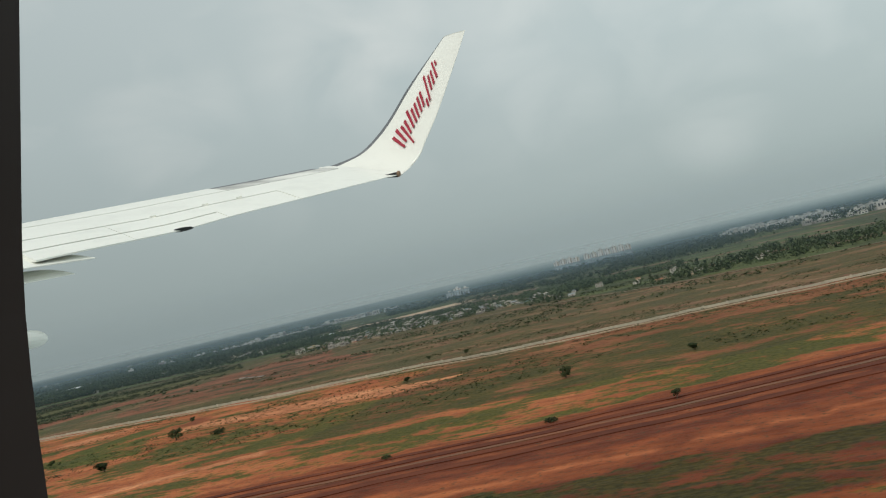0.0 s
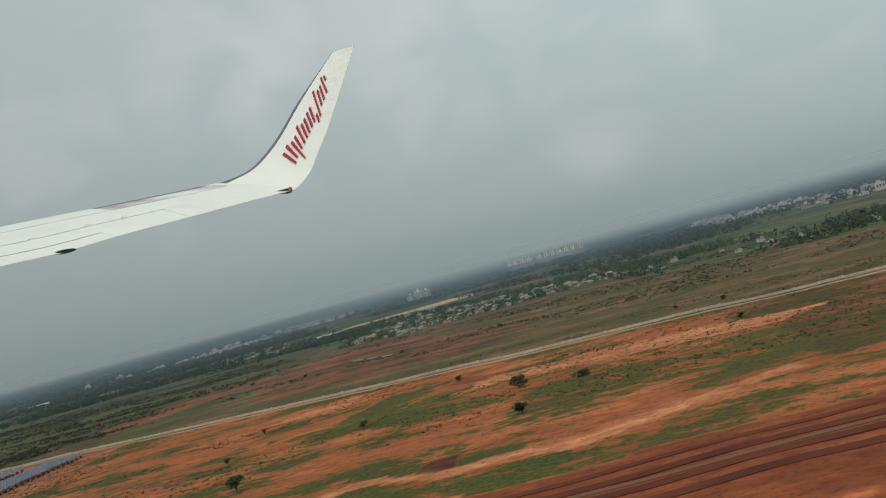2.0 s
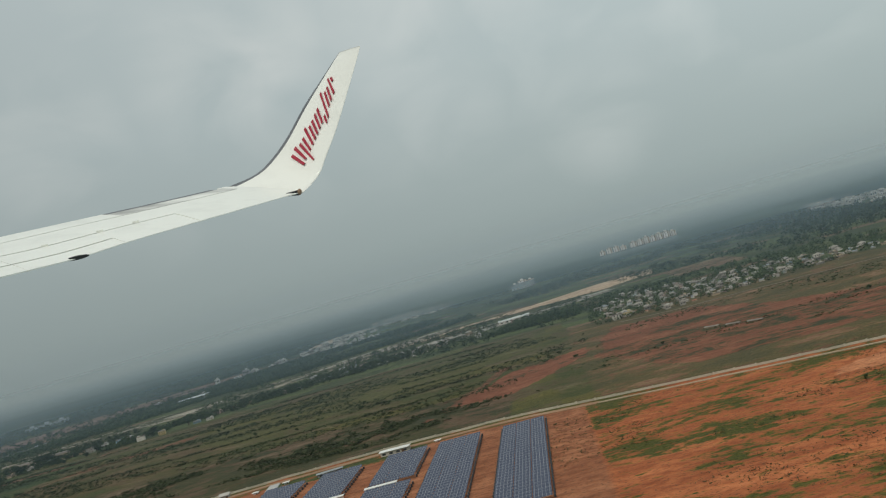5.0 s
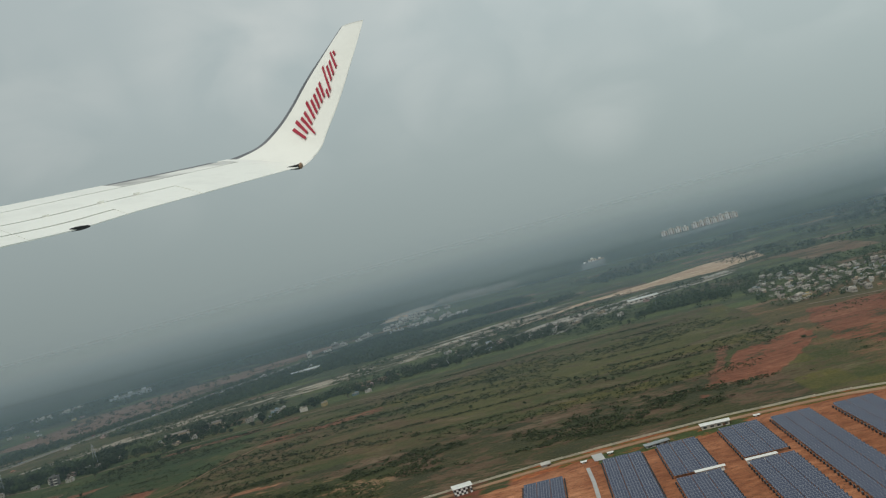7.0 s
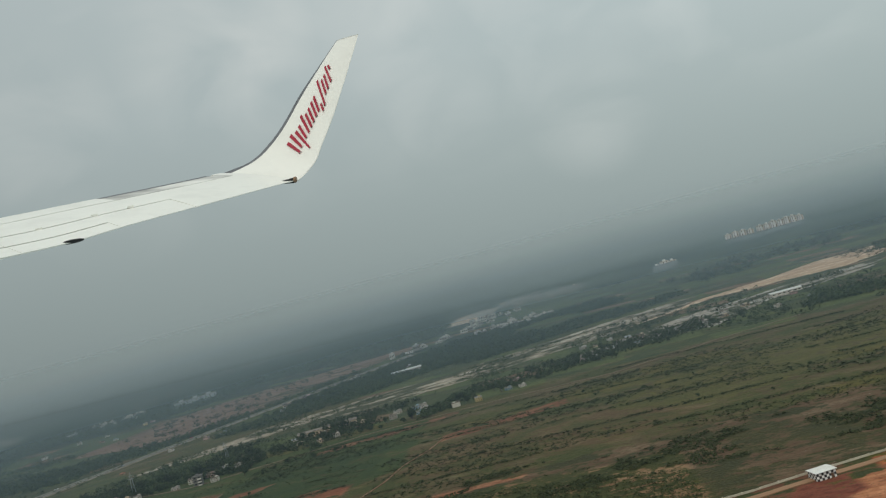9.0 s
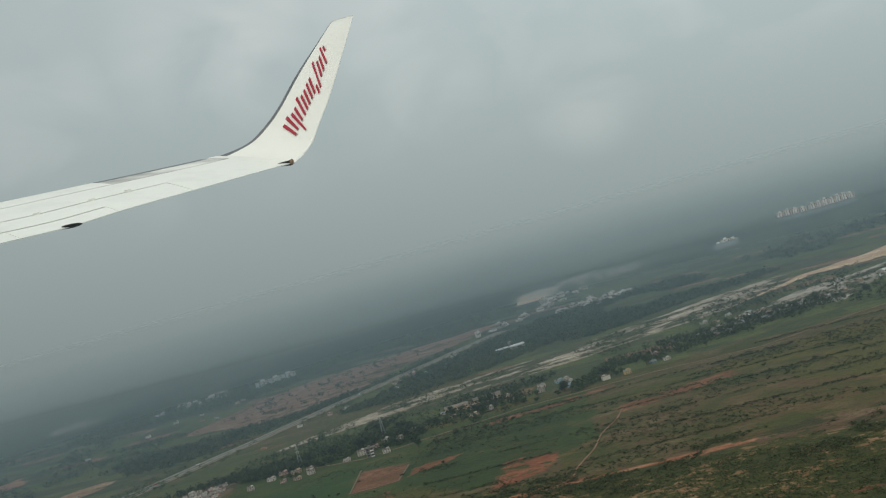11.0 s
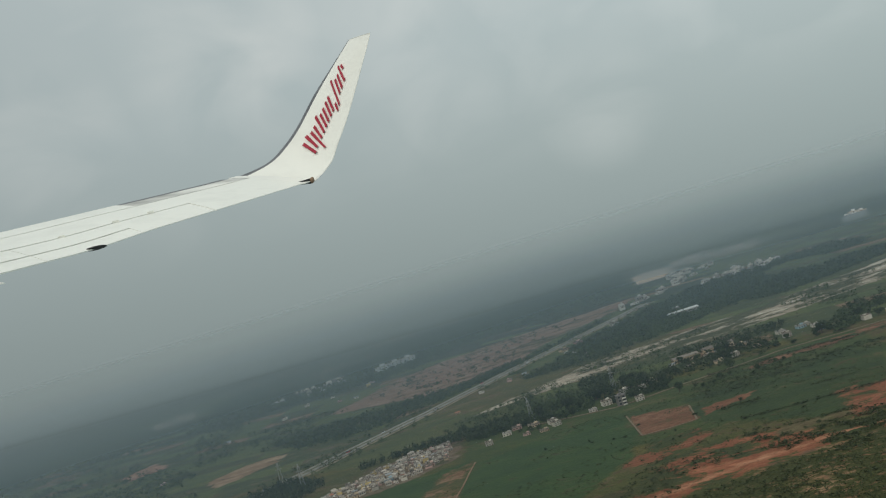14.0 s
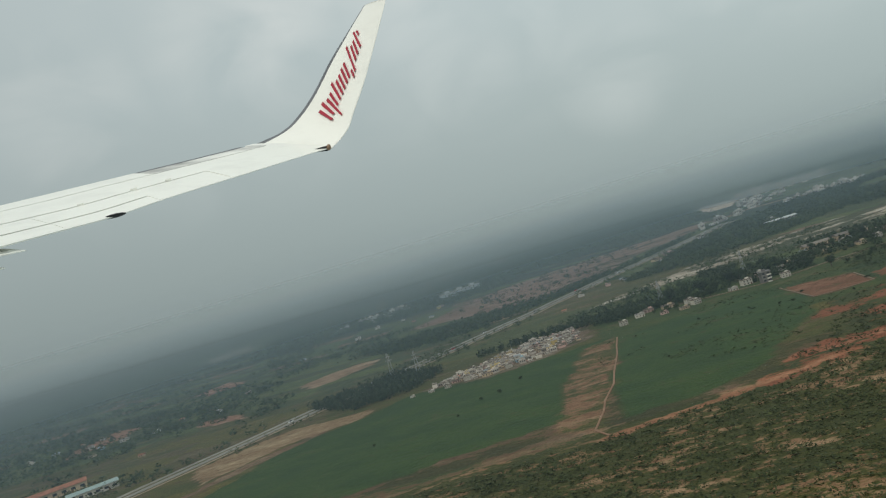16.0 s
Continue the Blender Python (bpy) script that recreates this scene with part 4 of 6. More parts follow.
def put_house(k, x, y, turn, s=1.0):
    m = pose(x, y, ground_z(x, y), 0, 0, turn) @ Matrix.Scale(s, 4)
    HOUSE_SPOTS.append((x, y))
    if not used_kind[k]:
        used_kind[k] = True
        KINDS[k].matrix_world = m
        return KINDS[k]
    return copy_thing(KINDS[k], m)


def fill_village(poly, count, gap, rng, weights, turn, s=1.0):
    """Houses inside a built-up patch, kept apart from one another."""
    lo, hi = [min(p[i] for p in poly) for i in (0, 1)], [max(p[i] for p in poly) for i in (0, 1)]
    spots, tries = [], 0
    while len(spots) < count and tries < 20000:
        tries += 1
        x, y = rng.uniform(lo[0], hi[0]), rng.uniform(lo[1], hi[1])
        if inside(poly, np.array([x]), np.array([y]))[0] and all(math.hypot(x - a, (y - b)) > gap for a, b in spots):
            spots.append((x, y))
            put_house(rng.choices(range(8), weights)[0], x, y, turn + rng.choice((0, 0, 90, 180)) + rng.uniform(-8, 8), s * rng.uniform(0.85, 1.2))


rng = random.Random(5)
fill_village([(-122.3, 69.6), (-119.0, 73.4), (-117.2, 75.2), (-114.5, 78.2), (-111.6, 78.2), (-111.2, 73.0), (-114.4, 69.6), (-118.2, 68.4)], 92, 0.56, rng, (7, 6, 2, 3, 3, 0.3, 1, 1), 12, 0.66)
for poly, count in (([(-113, 99), (-98, 117), (-90, 126), (-86, 121), (-100, 103)], 12), ([(-172, 90), (-150, 112), (-138, 100), (-150, 80)], 12), ([(-66, 88), (-40, 92), (-36, 99), (-62, 99)], 14), ([(-150, 120), (-128, 150), (-120, 150), (-136, 112)], 8),
                    ([(-92, 79), (-72, 82), (-70, 86), (-92, 86)], 9)):
    fill_village(poly, count, 1.5, rng, (4, 3, 0.5, 2, 3, 0.5, 1, 2), 8, 0.95)
fill_village([(-32, 73), (-27.7, 69.0), (-18.4, 71.0), (-10, 72), (-12, 80), (-22, 88), (-29, 94), (-33, 84)], 98, 0.86, rng, (2, 5, 0.3, 1.5, 4, 0.8, 2, 6), -4, 0.66)
fill_village([(-12, 69), (-4.5, 58.5), (3, 54), (6, 60), (-2, 70), (-10, 78)], 16, 1.6, rng, (3, 2, 0.01, 0.3, 5, 0.1, 1, 2), 0, 0.72)
def far_town(poly, count, seed, s, label, gap=0.0):
    """A distant built-up area that nobody could count: walls, parapets and dark windows of many plain houses in one mesh."""
    r = random.Random(seed)
    bm = bmesh.new()
    lo, hi = [min(p[i] for p in poly) for i in (0, 1)], [max(p[i] for p in poly) for i in (0, 1)]
    n, tries = 0, 0
    while n < count:
        x, y = r.uniform(lo[0], hi[0]), r.uniform(lo[1], hi[1])
        if not inside(poly, np.array([x]), np.array([y]))[0]:
            continue
        if gap:
            tries += 1
            if tries > 6000:
                break
            if any(math.hypot(x - a, y - b) < gap for a, b in HOUSE_SPOTS):
                continue
            HOUSE_SPOTS.append((x, y))
        n += 1
        a, sx, sy, st = r.uniform(0, 0.5), s * r.uniform(0.7, 1.3), s * r.uniform(0.6, 0.9), r.choice((1, 1, 1, 2) if gap else (1, 1, 2, 2, 3))
        z, h = ground_z(x, y) - 0.05, (0.05 + 0.15 * st if gap else 0.32 * st * (0.6 + 0.4 * s))
        box(bm, x, y, z, sx, sy, h, a)
        box(bm, x + 0.1 * sx, y + 0.1 * sy, z + h, sx * 0.35, sy * 0.4, 0.06 if gap else 0.2, a)
        k0 = len(bm.faces)
        for w in range(3):
            dx = (w - 1) * sx * 0.3
            box(bm, x + dx * math.cos(a) + sy * 0.5 * math.sin(a), y + dx * math.sin(a) - sy * 0.5 * math.cos(a), z + h * 0.45, sx * 0.14, 0.03, h * 0.3, a)
        bm.faces.ensure_lookup_table()
        for f in bm.faces[k0:]:
            f.material_index = 1
    me = bpy.data.meshes.new("town")
    bm.to_mesh(me)
    bm.free()
    me.materials.append(MAT_VILLAGE if gap else MAT_TOWN)
    me.materials.append(MAT_GLASS)
    tagged(new("town", me), label, "town", kind="stuff")


far_town([(10, 172), (13.5, 142), (17, 112), (27, 108), (27, 142), (18, 184)], 120, 70, 1.1, "pale houses of a distant town in haze")
far_town([(-74, 192), (-62, 184), (-54, 192), (-60, 202), (-72, 206)], 56, 71, 1.1, "pale houses of a distant town in haze")
far_town([(-158, 178), (-150, 182), (-139, 196), (-137, 188), (-142, 168), (-154, 168)], 64, 72, 0.85, "pale houses of a distant town in haze")
far_town([(-181, 176), (-174, 180), (-168, 166), (-176, 164)], 30, 73, 0.82, "pale houses of a distant town in haze")
far_town([(-149, 147), (-139, 149), (-135, 159), (-141, 158)], 26, 78, 0.8, "small white houses beside a factory in haze")
far_town([(-92, 140), (-80, 158), (-78, 178), (-68, 180), (-70, 172), (-82, 150)], 40, 79, 1.0, "pale houses beside quarry ground in haze")
far_town([(-78, 144), (-68, 142), (-64, 150), (-74, 153)], 42, 74, 0.82, "pale houses of a distant town in haze")
far_town([(-175, 190), (-120, 215), (-122, 230), (-178, 204)], 36, 75, 0.88, "pale houses of a distant town in haze")
far_town([(-122.3, 69.6), (-119.0, 73.4), (-117.2, 75.2), (-114.5, 78.2), (-111.6, 78.2), (-111.2, 73.0), (-114.4, 69.6), (-118.2, 68.4)], 70, 76, 0.46, "close-packed small pale houses of a village", 0.46)
far_town([(-32, 73), (-27.7, 69.0), (-18.4, 71.0), (-10, 72), (-12, 80), (-22, 88), (-29, 94), (-33, 84)], 130, 77, 0.50, "close-packed small pale houses of a village", 0.6)
# single farmhouses and hamlets
for k, x, y, turn, s in ((2, -73.7, 81.6, 15, 1.0), (4, -69.7, 83.4, 10, 0.9), (5, -71.0, 83.5, 10, 0.9), (3, -70.2, 87.4, 10, 1.0), (4, -62.4, 89.2, 8, 0.9), (4, -81.7, 86.0, 8, 1.1), (4, -79.3, 86.6, 8, 1.0), (0, -95.9, 74.6, 6, 1.0), (4, -99.6, 75.2, 6, 0.9),
                         (1, -94.2, 80.4, 4, 1.2), (0, -98.4, 76.2, 14, 1.2), (4, -96.6, 79.6, 40, 1.1), (1, -104.4, 75.8, 10, 1.2), (3, -105.8, 76.6, 0, 1.1), (4, -106.6, 75.4, 0, 1.0), (3, -97.4, 77.6, 4, 1.1), (0, -95.2, 78.6, 0, 0.9), (1, -103.6, 73.0, 8, 0.9), (0, -102.6, 73.9, 30, 1.0), (0, -102.9, 75.0, 20, 1.0), (3, -105.0, 73.4, 8, 0.8),
                         (0, -81.8, 83.6, 0, 1.1), (1, -84.6, 83.0, 0, 0.9), (4, -79.0, 84.8, 0, 1.0), (3, -98.3, 118.3, 30, 1.5), (1, -100.2, 115.2, 30, 1.5), (0, -92.9, 125.2, 30, 1.6), (1, -90.4, 82.4, 10, 0.9), (0, -88.6, 84.2, 10, 0.9),
                         (0, -31.8, 72.2, 4, 1.1), (2, -30.9, 72.6, 4, 1.0), (4, -63, 98, 0, 1.1), (4, -60, 99.2, 0, 0.9), (1, -57, 96.6, 0, 1.0), (0, -48, 97.5, 5, 1.1), (1, -45.5, 99.0, 5, 1.1), (0, -85, 122, 0, 1.4), (4, -92, 124, 0, 1.2),
                         (0, -120.8, 67.9, 10, 0.7), (4, -122.0, 68.0, 10, 0.6), (4, -123.4, 68.2, 10, 0.5), (0, -108.0, 73.6, 10, 0.9), (6, -148, 77, 0, 1.1), (6, -160, 92, 0, 1.2), (4, -156, 90, 0, 1.1), (4, -139, 150, 0, 1.6), (6, -112, 92, 0, 1.0)):
    put_house(k, x, y, turn, s)
for k, done in enumerate(used_kind):
    if not done:
        put_house(k, -20 - k, 84 + k, 0)


MAT_FLATS = surface("flats_plaster", (0.64, 0.66, 0.665), (0.56, 0.575, 0.58), 1.5, 0.85, vary=0.08)


def apartment_block(x, y, turn, sx, sy, storeys, label, wall_mat=None):
    """A slab of flats with balconies, windows and stair heads on the roof."""
    t = thing("apartment_block", label, "apartment building", "blocks of flats", at=pose(x, y, ground_z(x, y) - 0.1, 0, 0, turn))
    h = 0.25 * storeys + 0.1
    part("wall", box(bmesh.new(), 0, 0, 0, sx, sy, h), wall_mat or MAT_FLATS, t)
    roof = bmesh.new()
    box(roof, 0, 0, h + 0.003, sx + 0.08, sy + 0.08, 0.06)
    part("roof", roof, wall_mat or MAT_ROOFS[1], t)
    part("lift_house", box(bmesh.new(), 0, 0, h + 0.066, sx * 0.3, sy * 0.5, 0.12 if wall_mat else 0.32), wall_mat or MAT_FLATS, t)
    n = max(2, int(sx / 0.62))
    wme, bme = bpy.data.meshes.new("window"), bpy.data.meshes.new("balcony")
    bm = box(bmesh.new(), 0, 0, 0, 0.16, 0.02, 0.12)
    bm.to_mesh(wme)
    bm.free()
    bm = box(bmesh.new(), 0, 0, 0, 0.30, 0.12, 0.08)
    bm.to_mesh(bme)
    bm.free()
    wme.materials.append(MAT_GLASS)
    bme.materials.append(MAT_WALLS[0])
    for s in range(storeys):
        for k in range(n):
            px = (k + 0.5) * sx / n - sx / 2
            if k % 3 == 1:
                ob = part_of("balcony", bme, None, t)
                ob.matrix_basis = pose(px, -sy / 2 - 0.06, 0.1 + 0.25 * s)
            ob = part_of("window", wme, None, t)
            ob.matrix_basis = pose(px, -sy / 2 - 0.003, 0.1 + 0.25 * s + 0.10)
    return t


for k in range(4):
    apartment_block(-20.6 + 1.55 * k, 209.5 - 0.5 * k, -4, 1.3, 1.5, (8, 9, 9, 8)[k], "pale cream nine-storey block of flats in haze")
for k in range(7):
    apartment_block(-13.6 + 1.55 * k, 208.5 + 0.3 * k, 6, 1.3, 1.5, (9, 9, 10, 9, 10, 10, 9)[k], "pale cream ten-storey block of flats in haze")
for k in range(3):
    apartment_block(-41.2 + 1.6 * k, 183.4 + 0.5 * k, 10, 1.45, 1.4, (4, 6, 5)[k], "white middle-height block of flats among trees")
for k in range(3):
    apartment_block(-130.2 + 2.0 * k, 156.0 + 1.5 * k, 36, 2.4, 1.2, 3, "long white factory building in haze")
apartment_block(-97.3, 74.6, 8, 0.7, 0.6, 3, "grey unfinished concrete building beside fields", surface("raw_concrete", (0.20, 0.18, 0.16), (0.15, 0.135, 0.12), 2, 0.9))
long_shed(-87.2, 86.6, 8, 2.7, 1.0, 0.48, MAT_ROOFS[0], MAT_WALLS[1], "long cream works shed beside trees", "works_shed", "shed", 0.12, 8)
long_shed(-90.3, 86.0, 8, 2.3, 0.9, 0.42, MAT_ROOFS[0], MAT_WALLS[1], "long cream works shed beside trees", "works_shed", "shed", 0.12, 8)
long_shed(-84.8, 118.4, 16, 3.9, 1.0, 0.4, MAT_WHITE, MAT_WALLS[0], "very long white shed among woods", "works_shed", "shed", 0.12, 10)
long_shed(-151.5, 69.0, 30, 5.2, 1.3, 0.5, MAT_ROOFS[2], MAT_WALLS[1], "long hall with a rusty red roof", "works_shed", "shed", 0.2, 8)
long_shed(-146.2, 65.6, 34, 3.4, 1.1, 0.45, surface("green_sheet", (0.36, 0.45, 0.42), (0.30, 0.38, 0.36), 2, 0.6), MAT_WALLS[0], "long hall with a pale green sheet roof", "works_shed", "shed", 0.15, 6)
long_shed(-40.5, 101.5, 6, 3.4, 1.0, 0.3, MAT_WHITE, MAT_WALLS[0], "long white shed by the stream bed", "works_shed", "shed", 0.1, 6)
for x in (-28.3, -27.3, -26.3):
    long_shed(x, 53.0 - 0.95 * (x + 28.2), -40, 0.8, 0.22, 0.10, MAT_ROOFS[0], MAT_WALLS[1], "low pale hut on red ground", "hut", "hut", 0.03)


def pylon(x, y, h, label, name="pylon", category="pylon"):
    """A lattice mast of four legs, rings and braces."""
    t = thing(name, label, category, at=pose(x, y, ground_z(x, y) - 0.05, 0, 0, 20))

    def bar(name_, a, b, r):
        a, b = Vector(a), Vector(b)
        bm = bmesh.new()
        m = Matrix.Translation((a + b) / 2) @ (b - a).to_track_quat("Z", "Y").to_matrix().to_4x4()
        bmesh.ops.create_cone(bm, cap_ends=True, segments=5, radius1=r, radius2=r, depth=(b - a).length, matrix=m)
        part(name_, bm, MAT_METAL, t)

    w = h * 0.09
    for sx, sy in ((1, 1), (1, -1), (-1, -1), (-1, 1)):
        bar("leg", (sx * w, sy * w, 0), (sx * w * 0.2, sy * w * 0.2, h), 0.012)
    for k in range(5):
        z, q = h * k / 5, w * (1 - 0.8 * k / 5)
        z2, q2 = h * (k + 1) / 5, w * (1 - 0.8 * (k + 1) / 5)
        bar("brace", (-q, -q, z), (q2, -q2, z2), 0.007)
        bar("brace", (q, q, z), (-q2, q2, z2), 0.007)
    for k, z in enumerate((0.72, 0.86)):
        bar("cross_arm", (-w * (1.3 - 0.3 * k), 0, h * z), (w * (1.3 - 0.3 * k), 0, h * z), 0.02)


pylon(-97.2, 68.6 + 13.5, 2.0, "grey lattice power pylon over the trees")
pylon(-124.0, 76.5, 2.2, "grey lattice power pylon by the village")
pylon(-104.5, 78.0, 2.0, "grey lattice power pylon by the hamlet")
pylon(-126.8, 80.0, 2.2, "grey lattice power pylon by the highway")


def car(x, y, turn, mat, label):
    t = thing("car", label, "car", "cars on the highway", at=pose(x, y, ground_z(x, y) + 0.055, 0, 0, turn))
    part("body", box(bmesh.new(), 0, 0, 0.02, 0.42, 0.17, 0.07, bevel=0.015), mat, t)
    part("cabin", box(bmesh.new(), -0.02, 0, 0.09, 0.22, 0.15, 0.055, bevel=0.015), MAT_GLASS, t)
    for sx in (-0.13, 0.13):
        for sy in (-0.08, 0.08):
            bm = bmesh.new()
            bmesh.ops.create_cone(bm, cap_ends=True, segments=10, radius1=0.032, radius2=0.032, depth=0.02, matrix=Matrix.Translation((sx, sy, 0.032)) @ Matrix.Rotation(math.pi / 2, 4, "X"))
            part("wheel", bm, MAT_GLASS, t)


for k, f in enumerate((0.12, 0.2, 0.27, 0.31, 0.36, 0.44, 0.5, 0.58)):
    seg = 1.5 + f * 10
    a, b, u = HIGHWAY[int(seg)], HIGHWAY[int(seg) + 1], seg % 1
    d = Vector((b[0] - a[0], b[1] - a[1])).normalized()
    side = 0.5 if k % 2 else -0.5
    car(a[0] + (b[0] - a[0]) * u - d.y * side, a[1] + (b[1] - a[1]) * u + d.x * side, math.degrees(math.atan2(d.y, d.x)), (MAT_WHITE, MAT_METAL, MAT_REDMARK)[k % 3],
        ("white", "grey", "red")[k % 3] + " small car on the highway")


# ---- trees and scrub ----
def leaf_crown(bm, rng, radius, height, base, clumps, size):
    """Many small leaf clumps, thinner to the outside, over several boughs."""
    boughs = [(rng.uniform(-0.5, 0.5) * radius, rng.uniform(-0.5, 0.5) * radius, base + height * rng.uniform(0.25, 0.75), radius * rng.uniform(0.42, 0.7)) for _ in range(7)]
    for _ in range(clumps):
        bx, by, bz, br = rng.choice(boughs)
        d = Vector((rng.gauss(0, 1), rng.gauss(0, 1), rng.gauss(0, 0.8))).normalized() * br * rng.uniform(0.55, 1.05)
        c = Vector((bx, by, bz)) + Vector((d.x, d.y, d.z * 0.75 * height / (2 * radius)))
        s = size * rng.uniform(0.6, 1.3)
        pts = [bm.verts.new(c + Vector((rng.uniform(-1, 1), rng.uniform(-1, 1), rng.uniform(-0.8, 0.8))) * s) for _ in range(4)]
        bm.faces.new(pts[:3])
        bm.faces.new((pts[1], pts[2], pts[3]))
        bm.faces.new((pts[0], pts[2], pts[3]))


def trunk_mesh(rng, h, r):
    bm = bmesh.new()

    def limb(a, b, r0, r1):
        m = Matrix.Translation((a + b) / 2) @ (b - a).to_track_quat("Z", "Y").to_matrix().to_4x4()
        bmesh.ops.create_cone(bm, cap_ends=True, segments=6, radius1=r0, radius2=r1, depth=(b - a).length, matrix=m)

    top = Vector((rng.uniform(-0.05, 0.05), rng.uniform(-0.05, 0.05), h))
    limb(Vector((0, 0, -0.05)), top, r, r * 0.6)
    for _ in range(4):
        limb(top * 0.9, top + Vector((rng.uniform(-0.22, 0.22), rng.uniform(-0.22, 0.22), rng.uniform(0.1, 0.24))), r * 0.5, r * 0.15)
    return bm


TREE_KINDS = []
for k in range(5):
    r = random.Random(40 + k)
    t = thing("tree", ("broad dark green tree with an uneven crown", "small round green tree", "thin-crowned dark green tree", "low spreading green tree", "tall dark green tree")[k], "tree", "trees on the plain")
    part("trunk", trunk_mesh(r, (0.16, 0.13, 0.20, 0.09, 0.28)[k], 0.026), MAT_BARK, t)
    bm = bmesh.new()
    leaf_crown(bm, r, (0.34, 0.24, 0.26, 0.40, 0.30)[k], (0.42, 0.34, 0.46, 0.28, 0.6)[k], (0.05, 0.05, 0.09, 0.01, 0.12)[k], (640, 460, 420, 560, 640)[k], 0.042)
    part("crown", bm, MAT_LEAF, t)
    TREE_KINDS.append([t, False])


def put_tree(k, x, y, s=1.0):
    m = pose(x, y, ground_z(x, y) - 0.01, 0, 0, 57.3 * ((x * 7.7 + y * 3.1) % 6.28)) @ Matrix.Scale(s, 4)
    t, placed = TREE_KINDS[k]
    if not placed:
        TREE_KINDS[k][1] = True
        t.matrix_world = m
        return
    copy_thing(t, m)


# lone trees of the airfield
for k, x, y, s in ((0, -18.85, 27.2, 1.0), (1, -18.8, 23.0, 1.0), (3, -17.1, 26.6, 0.8), (1, -11.8, 30.2, 0.8), (1, -23.5, 27.2, 0.9), (2, -25.6, 21.9, 1.0), (0, -5.8, 22.8, 0.95), (1, -2.65, 23.1, 0.85),
                   (2, -3.4, 17.0, 0.6), (3, -5.7, 17.2, 0.75), (2, -12.6, 37.2, 0.6), (1, -25.5, 18.3, 0.95), (2, -27.7, 31.4, 0.6), (2, -27.4, 26.6, 0.6), (1, -19.9, 51.8, 0.9), (1, -10.9, 36.6, 0.8),
                   (3, -8.8, 16.7, 0.6), (1, -31.3, 52.0, 0.8), (3, -6.1, 12.2, 0.5), (0, -21.0, 32.4, 0.6), (3, -36, 57, 1.0)):
    put_tree(k, x, y, 0.8 * s)
rng = random.Random(8)


def tree_row(x0, y0, x1, y1, n, spread, s=1.0, kinds=(0, 1, 2, 4)):
    for i in range(n):
        u = (i + rng.uniform(0, 1)) / n
        x, y = x0 + (x1 - x0) * u + rng.gauss(0, spread), y0 + (y1 - y0) * u + rng.gauss(0, spread)
        if all(math.hypot(x - a, y - b) > 0.75 for a, b in HOUSE_SPOTS):
            put_tree(rng.choice(kinds), x, y, s * rng.uniform(0.75, 1.35))


tree_row(-105, 76.5, -98, 79.5, 22, 1.1, 1.3)
tree_row(-106.6, 74.9, -101.6, 75.8, 20, 0.8, 0.9)
tree_row(-97, 79.5, -86, 84.5, 30, 1.4, 1.3)
tree_row(-84, 80.5, -72, 84.5, 24, 1.2, 1.2)
tree_row(-68, 86, -48, 92, 20, 1.2, 1.0)
tree_row(-93, 73.0, -84, 74.5, 8, 0.6, 0.9)
tree_row(-104, 66, -90, 62, 12, 1.5, 0.6, (1, 3))
tree_row(-58, 68, -66, 72, 8, 2.0, 0.7, (1, 3))
tree_row(-122, 55, -112, 64, 5, 2.0, 0.6, (1, 3))
tree_row(-62, 62, -44, 60, 8, 2.0, 0.7, (1, 3))
for t, placed in TREE_KINDS:
    if not placed:
        t.matrix_world = pose(-60, 90, 0)


def scatter(name, label, category, poly, count, seed, radius, height, material, tris=10, power=1.0, keep=None):
    """Uncountable growth as one mesh: each plant is a few loose leaf faces."""
    r = np.random.RandomState(seed)
    lo, hi = np.min(poly, 0), np.max(poly, 0)
    px, py = r.uniform(lo[0], hi[0], count * 4), r.uniform(lo[1], hi[1], count * 4)
    ok = inside(poly, px, py)
    if keep is not None:
        ok &= keep(px, py)
    for x0, x1, y0, y1 in ((-24, -1, 204, 214), (-44, -36, 180, 187), (-133, -123, 153, 162)):
        ok &= ~((px > x0) & (px < x1) & (py > y0) & (py < y1))
    px, py = px[ok][:count], py[ok][:count]
    if HOUSE_SPOTS:
        hs = np.array(HOUSE_SPOTS)
        near = np.array([np.min((hs[:, 0] - x) ** 2 + (hs[:, 1] - y) ** 2) for x, y in zip(px, py)])
        px, py = px[near > 0.15], py[near > 0.15]
    n = len(px)
    i, j = np.clip(np.searchsorted(gy, py), 1, len(gy) - 1), np.clip(np.searchsorted(gx, px), 1, len(gx) - 1)
    pz = GZ[i, j] - 0.02
    s = r.uniform(0.5, 1.3, n) ** power
    d = r.normal(size=(n, tris, 3))
    d /= np.linalg.norm(d, axis=2, keepdims=True)
    d *= r.uniform(0.45, 1.0, (n, tris, 1))
    c = d * np.array([radius, radius, height / 2]) * s[:, None, None]
    c[..., 2] += (height / 2 * s)[:, None]
    c += np.stack([px, py, pz], -1)[:, None]
    size = np.array([radius, radius, max(height * 0.5, radius * 0.5)]) * 0.46
    tri = c[:, :, None] + r.uniform(-1, 1, (n, tris, 3, 3)) * size * s[:, None, None, None]
    verts = tri.reshape(-1, 3)
    me = bpy.data.meshes.new(name)
    me.vertices.add(len(verts))
    me.vertices.foreach_set("co", verts.astype(np.float32).ravel())
    me.loops.add(len(verts))
    me.loops.foreach_set("vertex_index", np.arange(len(verts), dtype=np.int32))
    me.polygons.add(len(verts) // 3)
    me.polygons.foreach_set("loop_start", np.arange(0, len(verts), 3, dtype=np.int32))
    me.update(calc_edges=True)
    me.materials.append(material)
    return tagged(new(name, me), label, category, kind="stuff")


